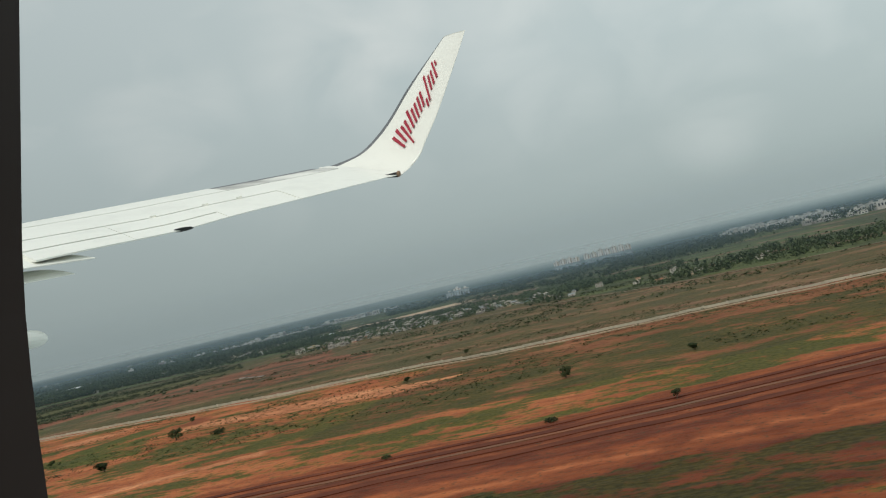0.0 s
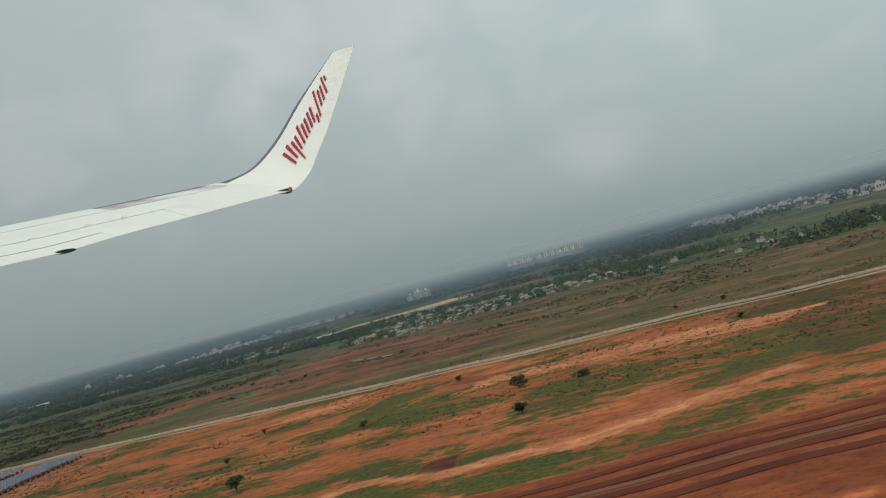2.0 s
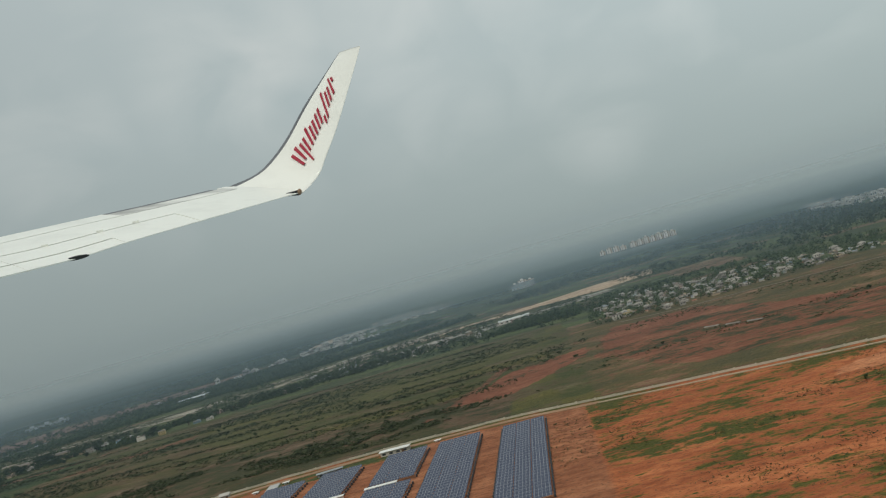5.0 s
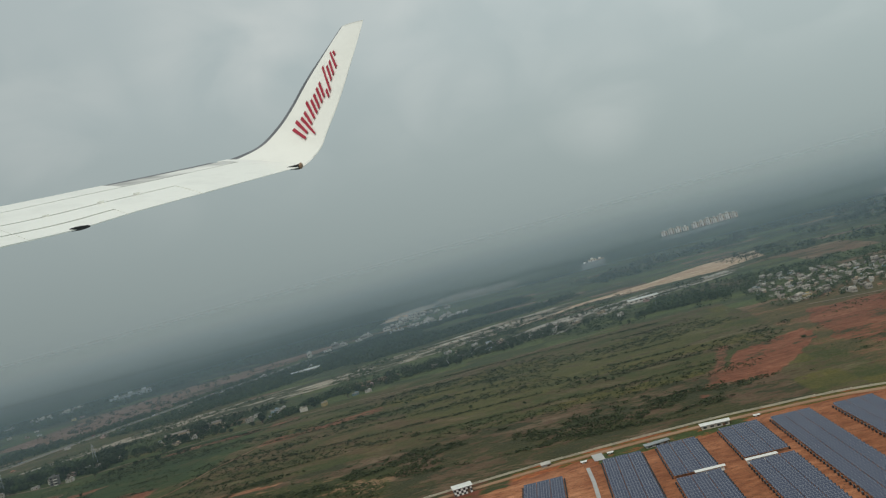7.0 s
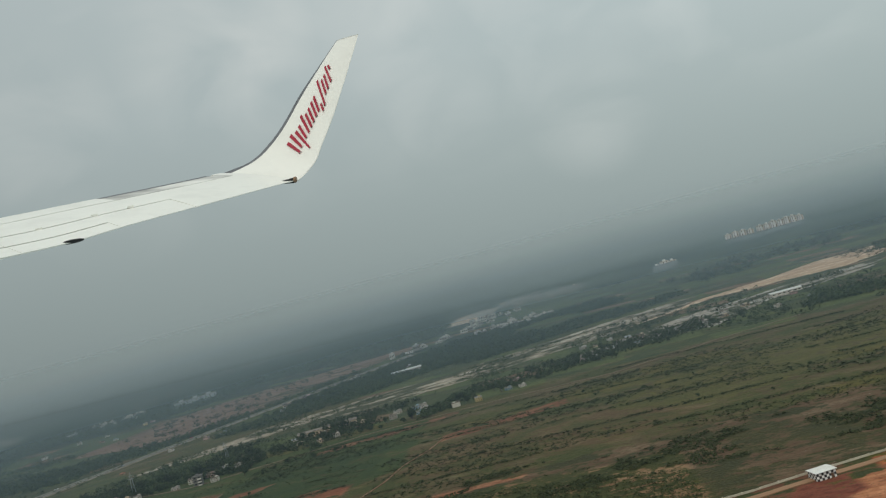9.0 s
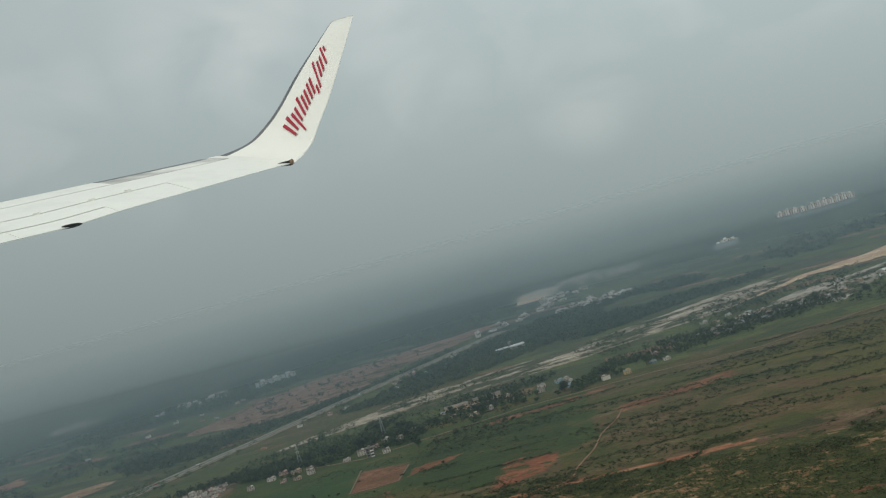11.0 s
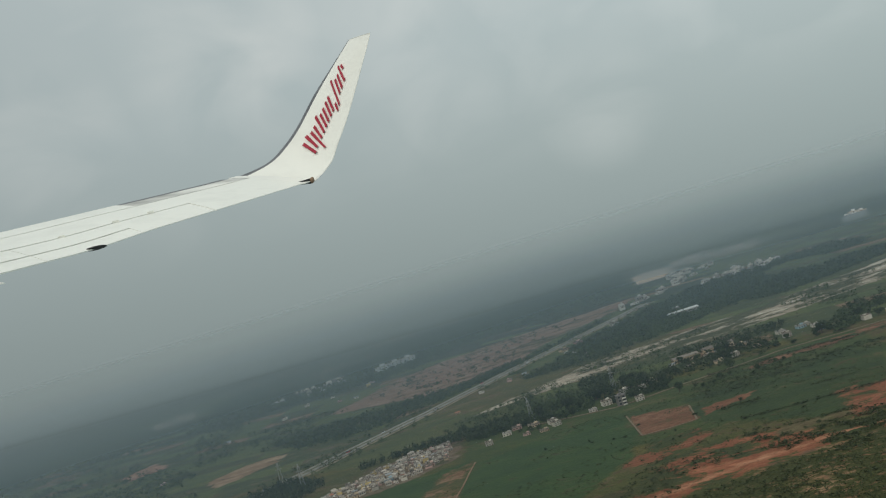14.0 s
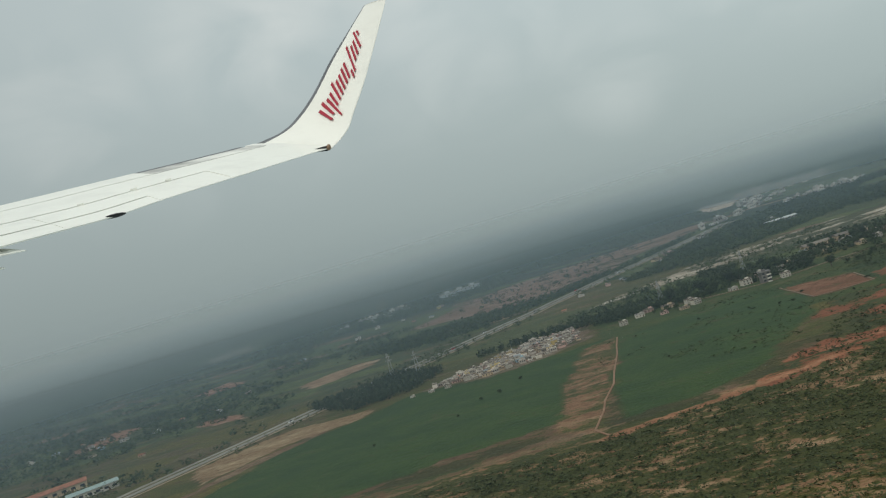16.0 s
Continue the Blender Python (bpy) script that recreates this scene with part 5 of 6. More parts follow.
for poly, count, seed, label in (([(-98.6, 75.6), (-98.8, 81.4), (-95.8, 85.6), (-92.7, 79.7), (-93.4, 75.4), (-96.2, 76.8)], 190, 93, "dark trees close round a hamlet"),
                                 ([(-105.6, 79.0), (-106.0, 88.5), (-102.4, 88.5), (-98.8, 81.4), (-99.6, 76.3), (-103.0, 76.6)], 300, 94, "dark trees behind a hamlet"),
                                 ([(-93.4, 80.6), (-92.4, 86), (-90.1, 84.8), (-88.0, 84.9), (-84.4, 85.2), (-83.4, 79.8), (-86.4, 77.8), (-89.8, 76.6)], 110, 95, "dark trees in front of the works sheds"),
                                 ([(-79.0, 82.1), (-74.9, 89.5), (-70.9, 89.8), (-72.5, 85.6), (-75.3, 82.3), (-79.0, 78.9)], 210, 96, "dark trees behind a farm")):
    scatter("grove", label, "trees", poly, count, seed, 0.30, 0.50, MAT_LEAF, 22, keep=lambda x, y: value_noise(x, y, 0.4, 97) > 0.40)
# low scrub under the flight, hedges, thickets
scatter("scrub", "low green scrub bushes on red soil", "bushes", [(-150, 22), (-62, 28), (-62, 46), (-74, 51.4), (-88, 50.8), (-97, 49.0), (-104, 46.2), (-113, 44.2), (-150, 42)], 36000, 1, 0.17, 0.14, MAT_BUSH, 9)
scatter("scrub", "dark thicket outside the perimeter wall", "bushes", [(-92, 50), (-60, 45.5), (-40, 43.5), (-40, 50), (-60, 53), (-92, 56)], 7000, 2, 0.17, 0.13, MAT_BUSH, 10,
        keep=lambda x, y: 0.55 * value_noise(x * 0.6, y, 0.45, 31) + 0.45 * value_noise(x * 0.7, y, 1.3, 32) > 0.545)
scatter("scrub", "dry brown scrub outside the perimeter wall", "bushes", [(-40, 43.5), (30, 46), (30, 70), (-32, 66)], 2600, 3, 0.20, 0.12, MAT_BUSH, 8, keep=lambda x, y: value_noise(x * 0.5, y, 0.3, 33) > 0.50)
scatter("tufts", "small grass tufts on bare red soil", "grass", [(-40, 12), (10, 14), (12, 42), (-38, 38)], 11000, 4, 0.085, 0.06, MAT_BUSH, 6, keep=lambda x, y: (value_noise(x * 0.5, y, 0.5, 67) > 0.47) & ((y > 23.0) | (x < -27)))
scatter("scrub", "dark bushes dotted over old paddies", "bushes", [(-92, 54), (-60, 52), (-40, 52), (-34, 66), (-40, 78), (-92, 76)], 6000, 61, 0.19, 0.13, MAT_BUSH, 8, keep=lambda x, y: value_noise(x * 0.35, y, 0.3, 63) > 0.50)
scatter("scrub", "small bushes at the edges of crop fields", "bushes", [(-112, 50), (-96, 56), (-82, 56), (-80, 74), (-100, 73), (-110, 68)], 1100, 62, 0.16, 0.13, MAT_BUSH, 8, keep=lambda x, y: value_noise(x * 0.5, y, 0.3, 65) > 0.52)
scatter("scrub", "green bushes dotted over bare red ground", "bushes", [(-104.5, 46.5), (-99.2, 54), (-95.2, 61), (-92.8, 59.0), (-85.7, 57), (-76, 53), (-81.4, 51.6), (-95, 50.0)], 900, 64, 0.19, 0.15, MAT_BUSH, 10, keep=lambda x, y: value_noise(x * 0.6, y, 0.4, 66) > 0.50)
for k in range(7):
    y0 = 55 + 4.0 * k
    scatter("hedge", "dark hedge line between old paddies", "hedge", [(-92, y0 + 1.5), (-42, y0 + 1.2 - 0.6), (-42, y0 + 1.6 - 0.6), (-92, y0 + 1.9)], 800, 50 + k, 0.17, 0.14, MAT_BUSH, 8,
            keep=lambda x, y: value_noise(x, y, 0.14, 37) > 0.46)
scatter("grove", "dark palm grove beside the highway", "trees", [(-133.5, 76.0), (-126, 81.0), (-122, 76), (-124, 71.0), (-128, 69.5)], 900, 6, 0.22, 0.6, MAT_PALM, 16)
scatter("grove", "dark trees behind the village", "trees", [(-120, 77.5), (-114, 80.5), (-106, 82), (-104, 76.5), (-109, 76.5), (-113, 79)], 420, 7, 0.26, 0.6, MAT_LEAF, 23)
scatter("grove", "dark grove beside the stream bed", "trees", [(-43, 87.5), (-39.5, 95), (-33.4, 90.5), (-34, 85.5)], 380, 8, 0.28, 0.6, MAT_LEAF, 23)
scatter("village_trees", "dark trees between the village houses", "trees", [(-34, 72), (-27, 69), (-4, 73), (2, 82), (-16, 96), (-32, 98)], 1500, 9, 0.25, 0.40, MAT_LEAF, 20)
scatter("village_trees", "dark trees round the hamlets", "trees", [(-100, 79), (-84, 82), (-70, 84.6), (-50, 91), (-50, 97), (-72, 92), (-100, 90)], 1300, 10, 0.28, 0.55, MAT_LEAF, 14,
        keep=lambda x, y: value_noise(x, y, 0.12, 41) > 0.47)
scatter("woods", "dark woods along the highway", "woods", [(-136, 106), (-121, 109), (-113, 110.5), (-104, 119), (-94, 135), (-90, 142), (-97, 127), (-106, 113.5), (-115, 102.5), (-122, 96), (-130, 97)], 2300, 12, 0.34, 0.6, MAT_LEAF, 17)
scatter("woods", "dark plantation beyond the stream", "woods", [(-100, 113), (-86, 104), (-60, 119), (-46, 126), (-56, 150), (-80, 142), (-96, 120)], 5200, 13, 0.38, 0.6, MAT_LEAF, 15, keep=lambda x, y: value_noise(x, y, 0.07, 43) > 0.42)
scatter("woods", "dark woods between highway and stream bed", "woods", [(-106, 100.5), (-97, 115), (-90, 124), (-82, 138), (-70, 136), (-74, 119), (-79.5, 113.5), (-87, 106.5), (-96.8, 101.8)], 4200, 19, 0.34, 0.55, MAT_LEAF, 14,
        keep=lambda x, y: (np.hypot(x + 84.8, (y - 117.6) * 1.4) > 2.4) & (value_noise(x, y, 0.2, 44) > 0.26))
scatter("woods", "dark forest on the far plain in haze", "woods", [(-160, 140), (-124, 142), (-100, 152), (-84, 162), (-82, 215), (-124, 208), (-170, 196)], 9000, 14, 0.55, 0.8, MAT_LEAF, 13, keep=lambda x, y: value_noise(x, y, 0.05, 45) > 0.32)
scatter("woods", "scattered dark trees on the far plain", "woods", [(-210, 60), (-140, 62), (-136, 92), (-150, 140), (-210, 150)], 2200, 15, 0.40, 0.55, MAT_LEAF, 15, keep=lambda x, y: value_noise(x, y, 0.09, 47) > 0.55)
scatter("woods", "dark woods round the town in haze", "woods", [(-10, 92), (60, 130), (80, 220), (-20, 230), (-60, 200), (-40, 130), (-20, 118)], 5200, 16, 0.42, 0.7, MAT_LEAF, 13, keep=lambda x, y: value_noise(x * 0.7, y, 0.10, 49) > 0.54)
scatter("woods", "distant dark woods fading into haze", "woods", [(-260, 200), (120, 232), (200, 420), (-330, 420)], 6000, 17, 1.1, 0.6, MAT_LEAF, 11, keep=lambda x, y: value_noise(x, y, 0.03, 51) > 0.45)
scatter("trees_along_wall", "dark trees along the village road", "trees", [(-12, 66), (-4, 58), (4, 53), (30, 50), (38, 62), (10, 68), (-8, 78)], 900, 18, 0.3, 0.55, MAT_LEAF, 17, keep=lambda x, y: value_noise(x, y, 0.15, 53) > 0.45)


scatter("field_trees", "single trees on a bare tan field", "trees", [(-128, 118), (-121, 138), (-104, 148), (-96, 146), (-104, 128), (-112, 116)], 150, 87, 0.36, 0.5, MAT_LEAF, 20)
scatter("field_trees", "bushes and trees on olive land by the highway", "trees", [(-127, 84.5), (-121.4, 92), (-109.6, 97), (-98, 106), (-92, 100), (-104.6, 86.0), (-112.0, 81.2), (-119.7, 79.8)], 520, 88, 0.26, 0.36, MAT_LEAF, 14, keep=lambda x, y: value_noise(x * 0.6, y, 0.2, 79) > 0.50)
for lo, hi, label in ((0.95, 2.6, "dark roadside trees along the highway"), (-3.4, -1.6, "dark roadside trees along the highway")):
    scatter("roadside_trees", label, "trees", shifted(HIGHWAY[2:], lo) + shifted(HIGHWAY[2:], hi)[::-1], 1500, 80 + int(hi), 0.26, 0.45, MAT_LEAF, 12, keep=lambda x, y: value_noise(x, y, 0.2, 71) > 0.46)
scatter("field_trees", "scattered trees between fields and hamlets", "trees", [(-114, 84), (-100, 96), (-84, 102), (-58, 112), (-52, 100), (-70, 92), (-84, 87), (-104, 80)], 1100, 84, 0.26, 0.42, MAT_LEAF, 12,
        keep=lambda x, y: value_noise(x, y, 0.16, 73) > 0.52)
scatter("field_trees", "scattered trees on the plain beyond the highway", "trees", [(-200, 60), (-150, 62), (-134, 88), (-118, 112), (-130, 118), (-160, 150), (-210, 140)], 2300, 85, 0.40, 0.5, MAT_LEAF, 13,
        keep=lambda x, y: value_noise(x * 0.6, y, 0.14, 75) > 0.56)
scatter("field_trees", "scattered trees round the village and stream", "trees", [(-66, 84), (-34, 80), (-20, 96), (-16, 128), (-60, 122), (-70, 104)], 1500, 86, 0.28, 0.45, MAT_LEAF, 12, keep=lambda x, y: value_noise(x * 0.6, y, 0.15, 77) > 0.53)


# ---- the aircraft wing ----
# Built at its true size in metres from the tip light: x to the right, y up, z towards the seat.
WING = Matrix.Translation((-976.2, 4255.8, 574.6)) @ look((0, 0, 0), (-0.06693, 0.99752, 0.02195), -15.515) @ Matrix.Scale(262.14, 4)
wing = thing("aircraft_wing", "white airliner wing with upswept winglet and red lettering", "wing", at=WING)
TRAIL = [(0.0, -0.02, 0.0), (-0.67, -0.373, 1.499), (-1.185, -0.645, 2.649), (-1.693, -0.913, 3.787), (-2.107, -1.152, 4.713), (-2.46, -1.312, 5.502), (-2.738, -1.433, 6.124), (-3.003, -1.558, 6.717)]
LEAD = [(-1.60, 0.140, -0.78), (-2.209, -0.114, 0.139), (-2.9, -0.374, 1.05), (-3.691, -0.646, 1.907), (-4.413, -0.878, 2.563), (-5.106, -1.086, 3.083), (-5.724, -1.261, 3.464), (-6.387, -1.438, 3.797)]
LET_TRAIL = [(0.01, -0.03, 0.0), (0.20, 0.165, -0.1), (0.325, 0.36, -0.15), (0.405, 0.61, -0.2), (0.622, 1.22, -0.28), (0.933, 2.323, -0.4), (1.03, 2.71, -0.45)]
LET_LEAD = [(-1.61, 0.115, -0.80), (-1.09, 0.375, -1.02), (-0.79, 0.67, -1.10), (-0.486, 1.09, -1.12), (-0.14, 1.714, -1.14), (0.244, 2.319, -1.2), (0.522, 2.732, -1.19)]


def paint_material(name, base, rough, dirt):
    n = Nodes(name)
    streak = n.noise(1.3, 5, (1.0, 3.0, 0.8), 0.6)
    fine = n.noise(9.0, 4, (1, 2, 1), 0.6)
    col = n.mixed(n.ranged(streak, 0.50, 0.74, 0.0, dirt), base, tuple(0.55 * v for v in base))
    col = n.mixed(n.ranged(fine, 0.45, 0.75, 0.0, dirt * 0.4), col, tuple(0.7 * v for v in base))
    n.bsdf.inputs["Coat Weight"].default_value = 0.2
    return n.done(col, rough)


MAT_WINGTOP = paint_material("white_wing_paint", (0.86, 0.855, 0.78), 0.40, 0.22)
def stained_material():
    """White paint with soft grey soot smudges along the slat."""
    n = Nodes("stained_wing_paint")
    soot = n.noise(1.1, 3, (0.55, 1.0, 0.9), 0.5)
    fine = n.noise(6.0, 4, (0.5, 2, 1), 0.6)
    col = n.mixed(n.ranged(soot, 0.42, 0.62, 0.0, 0.85), (0.80, 0.795, 0.74), (0.25, 0.245, 0.235))
    col = n.mixed(n.ranged(fine, 0.45, 0.75, 0.0, 0.25), col, (0.42, 0.41, 0.38))
    return n.done(col, 0.5)


MAT_STAINED = stained_material()
MAT_WINGLET = paint_material("white_winglet_paint", (0.86, 0.85, 0.78), 0.35, 0.12)
MAT_LEADING = surface("bare_leading_edge", (0.20, 0.205, 0.215), (0.15, 0.155, 0.165), 3, 0.5, 0.3)
MAT_GAP = surface("dark_seam", (0.04, 0.04, 0.04), (0.03, 0.03, 0.03), 3, 0.8)
MAT_LETTER = surface("red_lettering", (0.42, 0.035, 0.06), (0.36, 0.03, 0.05), 5, 0.45)
MAT_COPPER = surface("tip_light_housing", (0.30, 0.19, 0.12), (0.24, 0.15, 0.09), 5, 0.4)


def curve_at(line, u):
    """A point along a line of stations, smoothly."""
    n = len(line) - 1
    f = min(max(u, 0), 1) * n
    i = min(int(f), n - 1)
    p = [Vector(line[min(max(i + k, 0), n)]) for k in (-1, 0, 1, 2)]
    t = f - i
    return 0.5 * ((2 * p[1]) + (p[2] - p[0]) * t + (2 * p[0] - 5 * p[1] + 4 * p[2] - p[3]) * t * t + (3 * p[1] - p[0] - 3 * p[2] + p[3]) * t ** 3)


def skin(name, lead, trail, u0, u1, c0, c1, thick, material, n=28, m=10, bulge=0.0, side=(0, 1, 0), label="", drop=0.0):
    """A closed piece of wing skin between two spans and two chord fractions (0 leading, 1 trailing), with depth below it."""
    side = Vector(side)
    verts, faces = [], []
    for i in range(n + 1):
        u = u0 + (u1 - u0) * i / n
        a, b = curve_at(lead, u), curve_at(trail, u)
        for j in range(m + 1):
            c = c0 + (c1 - c0) * j / m
            up = bulge * 4 * c * (1 - c) * (b - a).length
            verts.append(a + (b - a) * c + side * (up - drop))
        for j in range(m + 1):
            c = c0 + (c1 - c0) * j / m
            t = thick * (b - a).length * (0.15 + 1.0 * math.sqrt(max(c, 0.0)) * (1 - c) * 1.6)
            verts.append(a + (b - a) * c - side * (t + drop))
    w = 2 * (m + 1)
    for i in range(n):
        for j in range(m):
            p, q = i * w + j, (i + 1) * w + j
            faces.append((p, q, q + 1, p + 1))
            p, q = p + m + 1, q + m + 1
            faces.append((p + 1, q + 1, q, p))
        for j, flip in ((0, False), (m, True)):
            p, q = i * w + j, (i + 1) * w + j
            f = (p, p + m + 1, q + m + 1, q)
            faces.append(f[::-1] if flip else f)
    for i in (0, n):
        for j in range(m):
            p = i * w + j
            faces.append((p, p + 1, p + m + 2, p + m + 1))
    return from_lists(name, verts, faces, material, wing, label, smooth=False)


S, SPAN = 0.0075, 0.0018
skin("spar_box", LEAD, TRAIL, 0.05, 1.0, 0.03, 0.88, 0.03, MAT_GAP, bulge=0.016, drop=0.045, label="dark structure seen in the seams")
skin("slat", LEAD, TRAIL, 0.33, 1.0, 0.045, 0.30 - S, 0.05, MAT_WINGTOP, bulge=0.02)
skin("slat_outer", LEAD, TRAIL, 0.04, 0.33 - SPAN, 0.075, 0.30 - S, 0.05, MAT_STAINED, bulge=0.02)
skin("slat_nose", LEAD, TRAIL, 0.06, 0.33 - SPAN, 0.0, 0.073, 0.05, MAT_LEADING, bulge=0.02, m=4, label="bare grey slat nose")
skin("slat_nose", LEAD, TRAIL, 0.33, 1.0, 0.0, 0.043, 0.05, MAT_WINGTOP, bulge=0.02, m=4)
skin("tip_panel", LEAD, TRAIL, 0.0, 0.04 - SPAN, 0.0, 1.0, 0.05, MAT_WINGLET, bulge=0.02, n=6, drop=0.004)
skin("upper_skin", LEAD, TRAIL, 0.04, 1.0, 0.30 + S, 0.66 - S, 0.05, MAT_WINGTOP, bulge=0.02)
skin("outer_skin", LEAD, TRAIL, 0.04, 0.27 - SPAN, 0.66 - S, 1.0, 0.04, MAT_WINGTOP, bulge=0.02)
skin("aileron", LEAD, TRAIL, 0.27 + SPAN, 0.70, 0.66 + S, 0.86 - S, 0.04, MAT_WINGTOP, bulge=0.02)
skin("trim_tab", LEAD, TRAIL, 0.45 + SPAN, 0.70, 0.86 + S, 1.0, 0.03, MAT_WINGTOP, bulge=0.02)
skin("aileron_edge", LEAD, TRAIL, 0.27 + SPAN, 0.45, 0.86 - S, 1.0, 0.03, MAT_WINGTOP, bulge=0.02, n=10)
skin("flap", LEAD, TRAIL, 0.70 + SPAN, 1.0, 0.66 + S, 0.86 - S, 0.04, MAT_WINGTOP, bulge=0.02, n=10)
skin("flap_edge", LEAD, TRAIL, 0.70 + SPAN, 1.0, 0.86 + S, 1.0, 0.03, MAT_WINGTOP, bulge=0.02, n=10)
for u in (0.36, 0.44, 0.57):
    hinge = curve_at(LEAD, u).lerp(curve_at(TRAIL, u), 0.66)
    part("hinge_cover", box(bmesh.new(), hinge.x, 0, 0, 0.10, 0.035, 0.014, 0.25), MAT_WINGTOP, wing, "small raised hinge cover").location = (0, hinge.y + 0.045 * 1.4, hinge.z)


def flap_plate(name, corners, drop):
    """A drooped flap element behind the wing."""
    a, b, c, d = (Vector(p) for p in corners)
    verts, faces = [], []
    for i in range(9):
        u = i / 8
        p, q = a.lerp(b, u), d.lerp(c, u)
        for j in range(5):
            v = j / 4
            verts.append(p.lerp(q, v) + Vector((0, 0.03 * math.sin(math.pi * v), 0)))
        for j in range(5):
            verts.append(p.lerp(q, j / 4) + Vector((0, -drop * (1 - j / 5), 0)))
    for i in range(8):
        for j in range(4):
            k = i * 10 + j
            faces += [(k, k + 10, k + 11, k + 1), (k + 6, k + 16, k + 15, k + 5)]
        faces += [(i * 10, i * 10 + 5, i * 10 + 15, i * 10 + 10), (i * 10 + 4, i * 10 + 14, i * 10 + 19, i * 10 + 9)]
    faces += [(k * 80, k * 80 + 5, k * 80 + 9, k * 80 + 4) for k in (0, 1)]
    from_lists(name, verts, faces, MAT_WINGTOP, wing)


flap_plate("flap_vane", ((-3.500, -1.530, 6.0), (-4.500, -1.660, 6.9), (-3.200, -1.700, 7.4), (-2.630, -1.525, 6.06)), 0.06)
flap_plate("flap_rear", ((-3.340, -1.710, 6.35), (-4.240, -1.850, 7.2), (-3.190, -1.880, 7.5), (-2.760, -1.710, 6.30)), 0.06)


def winglet():
    n, m = 40, 24
    verts, faces = [], []
    for i in range(n + 1):
        u = i / n
        a, b = curve_at(LET_LEAD, u), curve_at(LET_TRAIL, u)
        c = b - a
        tang = curve_at(LET_LEAD, min(u + 0.02, 1)) - curve_at(LET_LEAD, max(u - 0.02, 0))
        nrm = c.cross(tang).normalized()
        if nrm.z < 0:
            nrm = -nrm
        for j in range(m + 1):
            f = j / m
            t = 0.045 * c.length * (math.sqrt(f) * (1 - f) * 2.2 + 0.06)
            k = min(u / 0.22, 1.0)
            k = k * k * (3 - 2 * k)
            verts.append(a + c * f + nrm * t * 0.6 * k + Vector((0, (0.08 * f * (1 - f) * c.length - 0.02) * (1 - k), 0)))
        for j in range(m + 1):
            f = j / m
            t = 0.045 * c.length * (math.sqrt(f) * (1 - f) * 2.2 + 0.06)
            verts.append(a + c * f - nrm * t)
    w = 2 * (m + 1)
    front = []
    for i in range(n):
        for j in range(m):
            p, q = i * w + j, (i + 1) * w + j
            (front if j < 2 else faces).append((p, q, q + 1, p + 1))
            p, q = p + m + 1, q + m + 1
            (front if j == 0 else faces).append((p + 1, q + 1, q, p))
        p, q = i * w, (i + 1) * w
        front.append((p, p + m + 1, q + m + 1, q))
        p, q = i * w + m, (i + 1) * w + m
        faces.append((q, q + m + 1, p + m + 1, p))
    for j in range(m):
        p = n * w + j
        faces.append((p, p + 1, p + m + 2, p + m + 1))
    let = from_lists("winglet", verts, faces, MAT_WINGLET, wing, "upswept white winglet with red lettering", smooth=True)
    from_lists("leading_edge", verts, front, MAT_LEADING, let, "bare grey leading edge", smooth=True)
    return let


let = winglet()


def on_winglet(u, f, lift=0.03):
    a, b = curve_at(LET_LEAD, u), curve_at(LET_TRAIL, u)
    return a + (b - a) * f + Vector((0.0, 0.02, 1.0)).normalized() * (0.045 * (b - a).length * (math.sqrt(f) * (1 - f) * 2.2 + 0.06) + lift)


# the name on the winglet, as plain red bars: place along the name, from and to across the chord
steps = [0.360 + 0.43 * k / 200 for k in range(201)]
reach = [0.0]
for p, q in zip(steps, steps[1:]):
    reach.append(reach[-1] + (on_winglet(q, 0.48) - on_winglet(p, 0.48)).length)


def name_at(f):
    return float(np.interp(f * reach[-1], reach, steps))


for f, lo, hi in ((0.015, 0.34, 0.66), (0.085, 0.30, 0.63), (0.15, 0.36, 0.78), (0.215, 0.36, 0.63), (0.29, 0.29, 0.63), (0.36, 0.37, 0.63), (0.425, 0.37, 0.63), (0.495, 0.36, 0.63),
                  (0.56, 0.36, 0.63), (0.63, 0.60, 0.73), (0.69, 0.24, 0.71), (0.765, 0.35, 0.63), (0.83, 0.35, 0.63), (0.905, 0.24, 0.63), (0.955, 0.32, 0.44)):
    u0, u1 = name_at(f), name_at(f + 0.034)
    verts = [on_winglet(u + 0.136 * (0.49 - v), v) for u, v in ((u0, lo), (u1, lo), (u1, hi), (u0, hi))]
    back = [v - Vector((0, 0, 0.02)) for v in verts]
    from_lists("letter_bar", verts + back, [(0, 1, 2, 3), (7, 6, 5, 4), (0, 4, 5, 1), (1, 5, 6, 2), (2, 6, 7, 3), (3, 7, 4, 0)], MAT_LETTER, let, "plain red bar of the lettering")

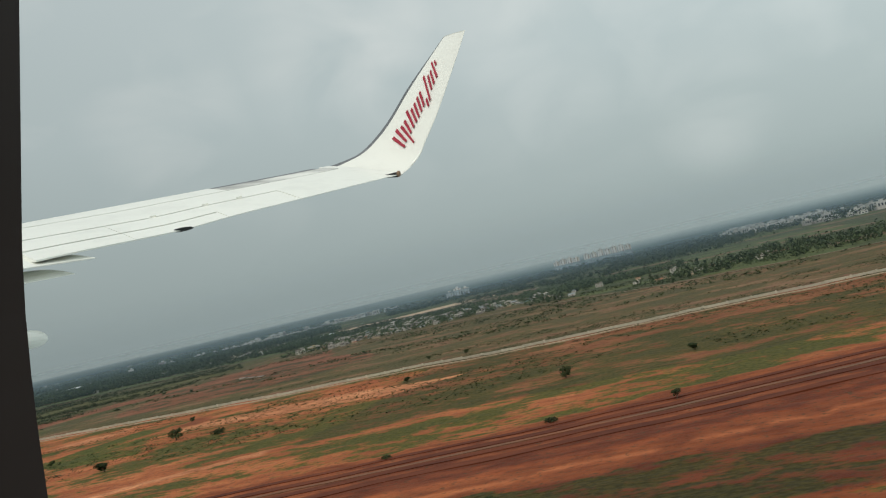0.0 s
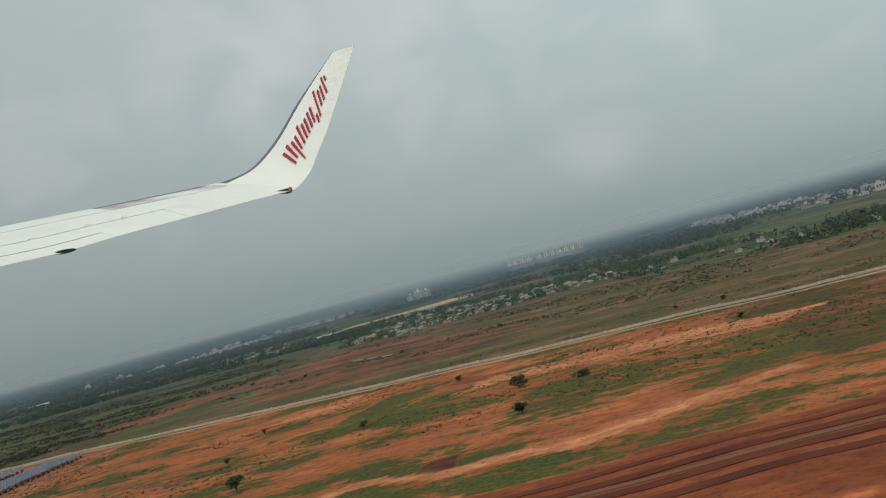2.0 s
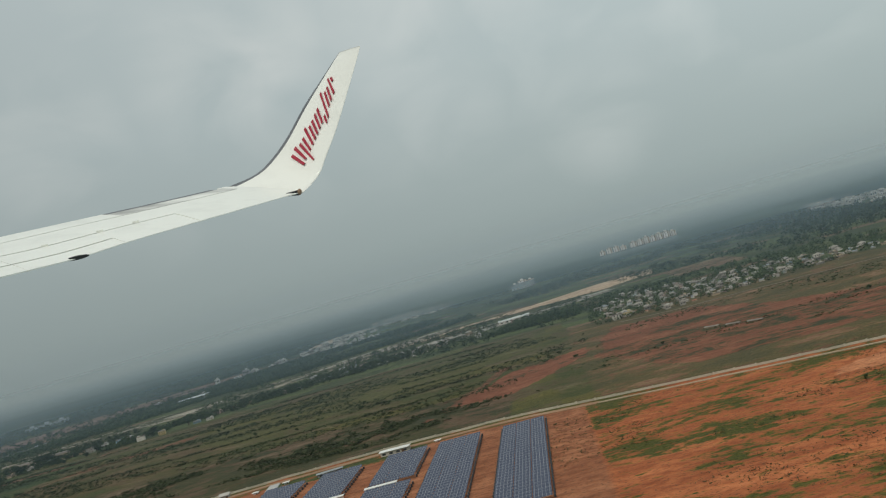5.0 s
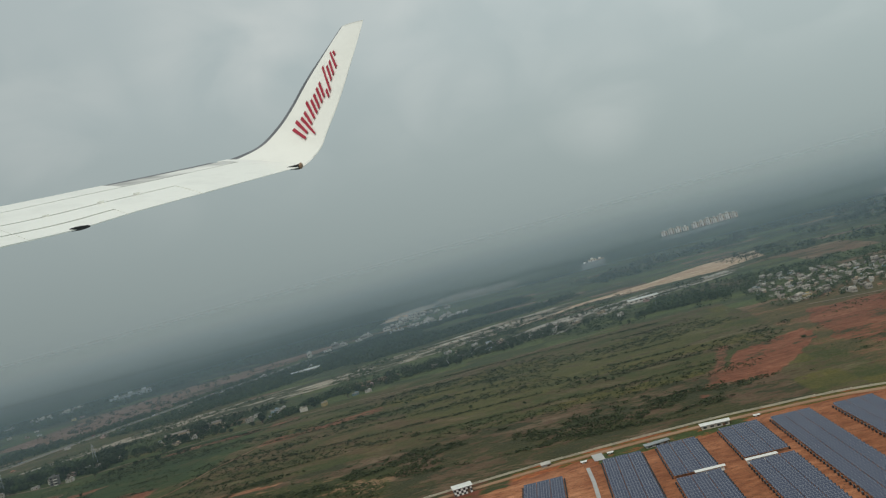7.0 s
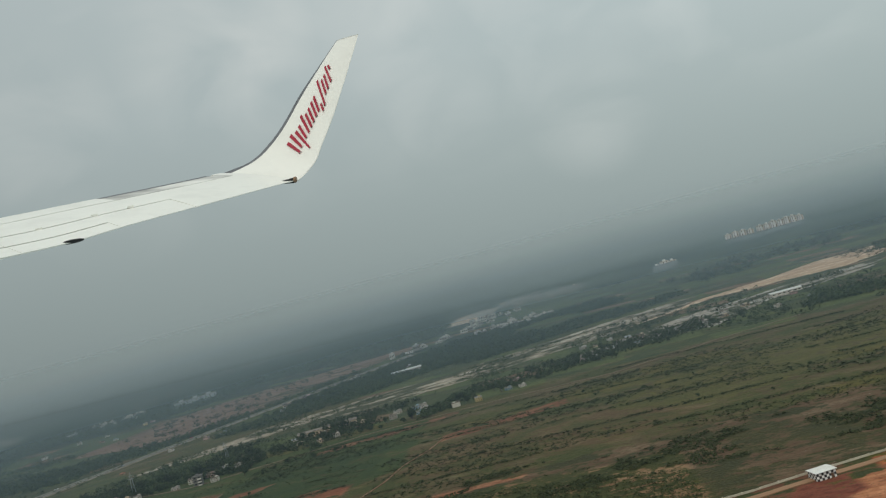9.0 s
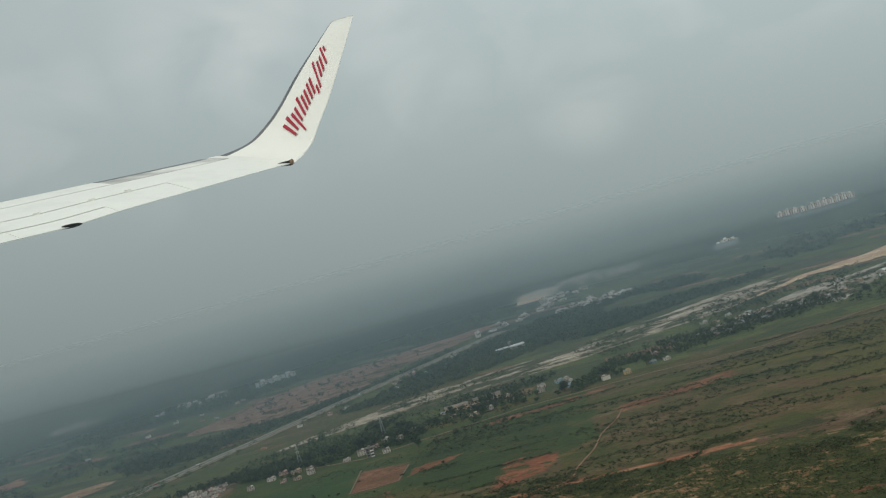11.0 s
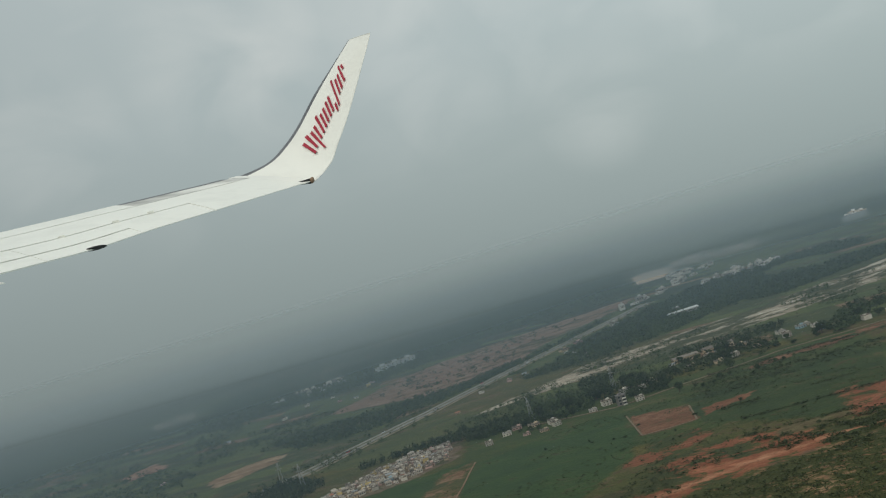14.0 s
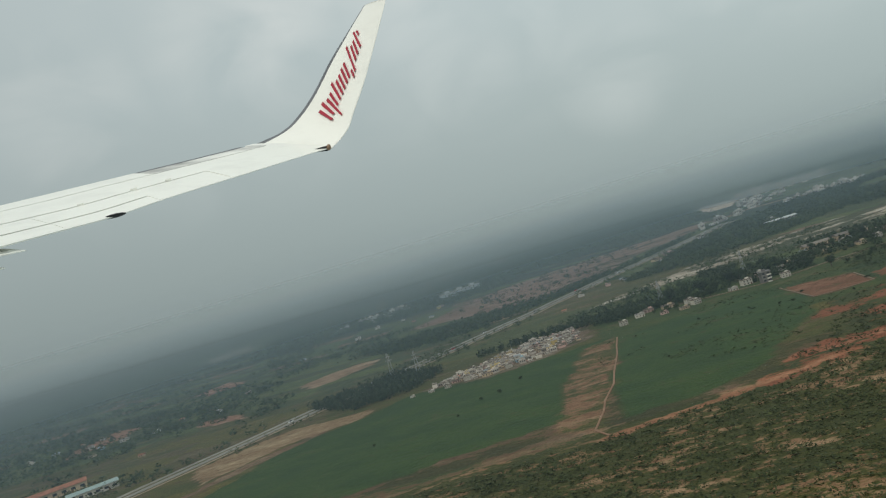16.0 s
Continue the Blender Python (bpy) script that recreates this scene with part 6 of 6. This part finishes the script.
bm = bmesh.new()
for a, b, r0, r1 in ((Vector((-0.40, -0.125, 0.30)), Vector((-0.06, -0.045, 0.07)), 0.012, 0.05),):
    m = Matrix.Translation((a + b) / 2) @ (b - a).to_track_quat("Z", "Y").to_matrix().to_4x4()
    bmesh.ops.create_cone(bm, cap_ends=True, segments=12, radius1=r0, radius2=r1, depth=(b - a).length, matrix=m)
part("tip_fairing", bm, MAT_GAP, wing, "dark tip fairing")
bm = bmesh.new()
bmesh.ops.create_uvsphere(bm, u_segments=12, v_segments=8, radius=0.06, matrix=Matrix.Translation((-0.03, -0.03, 0.08)) @ Matrix.Diagonal((0.7, 1, 1, 1)))
part("tip_light", bm, MAT_COPPER, wing, "copper-coloured tip light")
bm = bmesh.new()
bmesh.ops.create_uvsphere(bm, u_segments=14, v_segments=8, radius=0.10, matrix=Matrix.Translation((-2.14, -1.155, 4.66)) @ Matrix.Rotation(0.25, 4, "Z") @ Matrix.Diagonal((1.5, 0.26, 1.5, 1)))
part("flap_fairing", bm, MAT_GAP, wing, "dark flap track fairing tail")


bm = bmesh.new()
bmesh.ops.create_uvsphere(bm, u_segments=16, v_segments=10, radius=0.10, matrix=Matrix.Translation((-2.90, -2.44, 6.95)) @ Matrix.Rotation(-0.35, 4, "Y") @ Matrix.Diagonal((1.0, 1.05, 2.2, 1)))
part("flap_track_fairing", bm, MAT_WINGTOP, wing, "pale rounded flap track fairing")


# ---- the cabin window's edge, beside the seat at the start ----
EYE0 = look(*PATH[0][1:])
trim_mat = surface("dark_window_trim", (0.030, 0.026, 0.024), (0.022, 0.020, 0.018), 30, 0.7)
verts, faces = [], []
for i in range(13):
    v = -0.42 + 0.84 * i / 12
    edge = -0.462 + 0.05 * max(0.0, -v / 0.42) ** 1.6 - 0.012 * v
    for dx, dz in ((-0.10, 0.0), (0.0, 0.0), (0.0, 0.012), (-0.10, 0.012)):
        verts.append(((edge + dx) * 0.036, v * 0.036, -0.036 + dz))
for i in range(12):
    for k in range(4):
        a, b = 4 * i + k, 4 * i + (k + 1) % 4
        faces.append((a, b, b + 4, a + 4))
faces += [(0, 3, 2, 1), (48, 49, 50, 51)]
frame_ob = from_lists("window_surround", verts, faces, trim_mat)
frame_ob.matrix_world = EYE0
tagged(frame_ob, "dark rounded edge of the cabin window", "window frame", kind="structure")
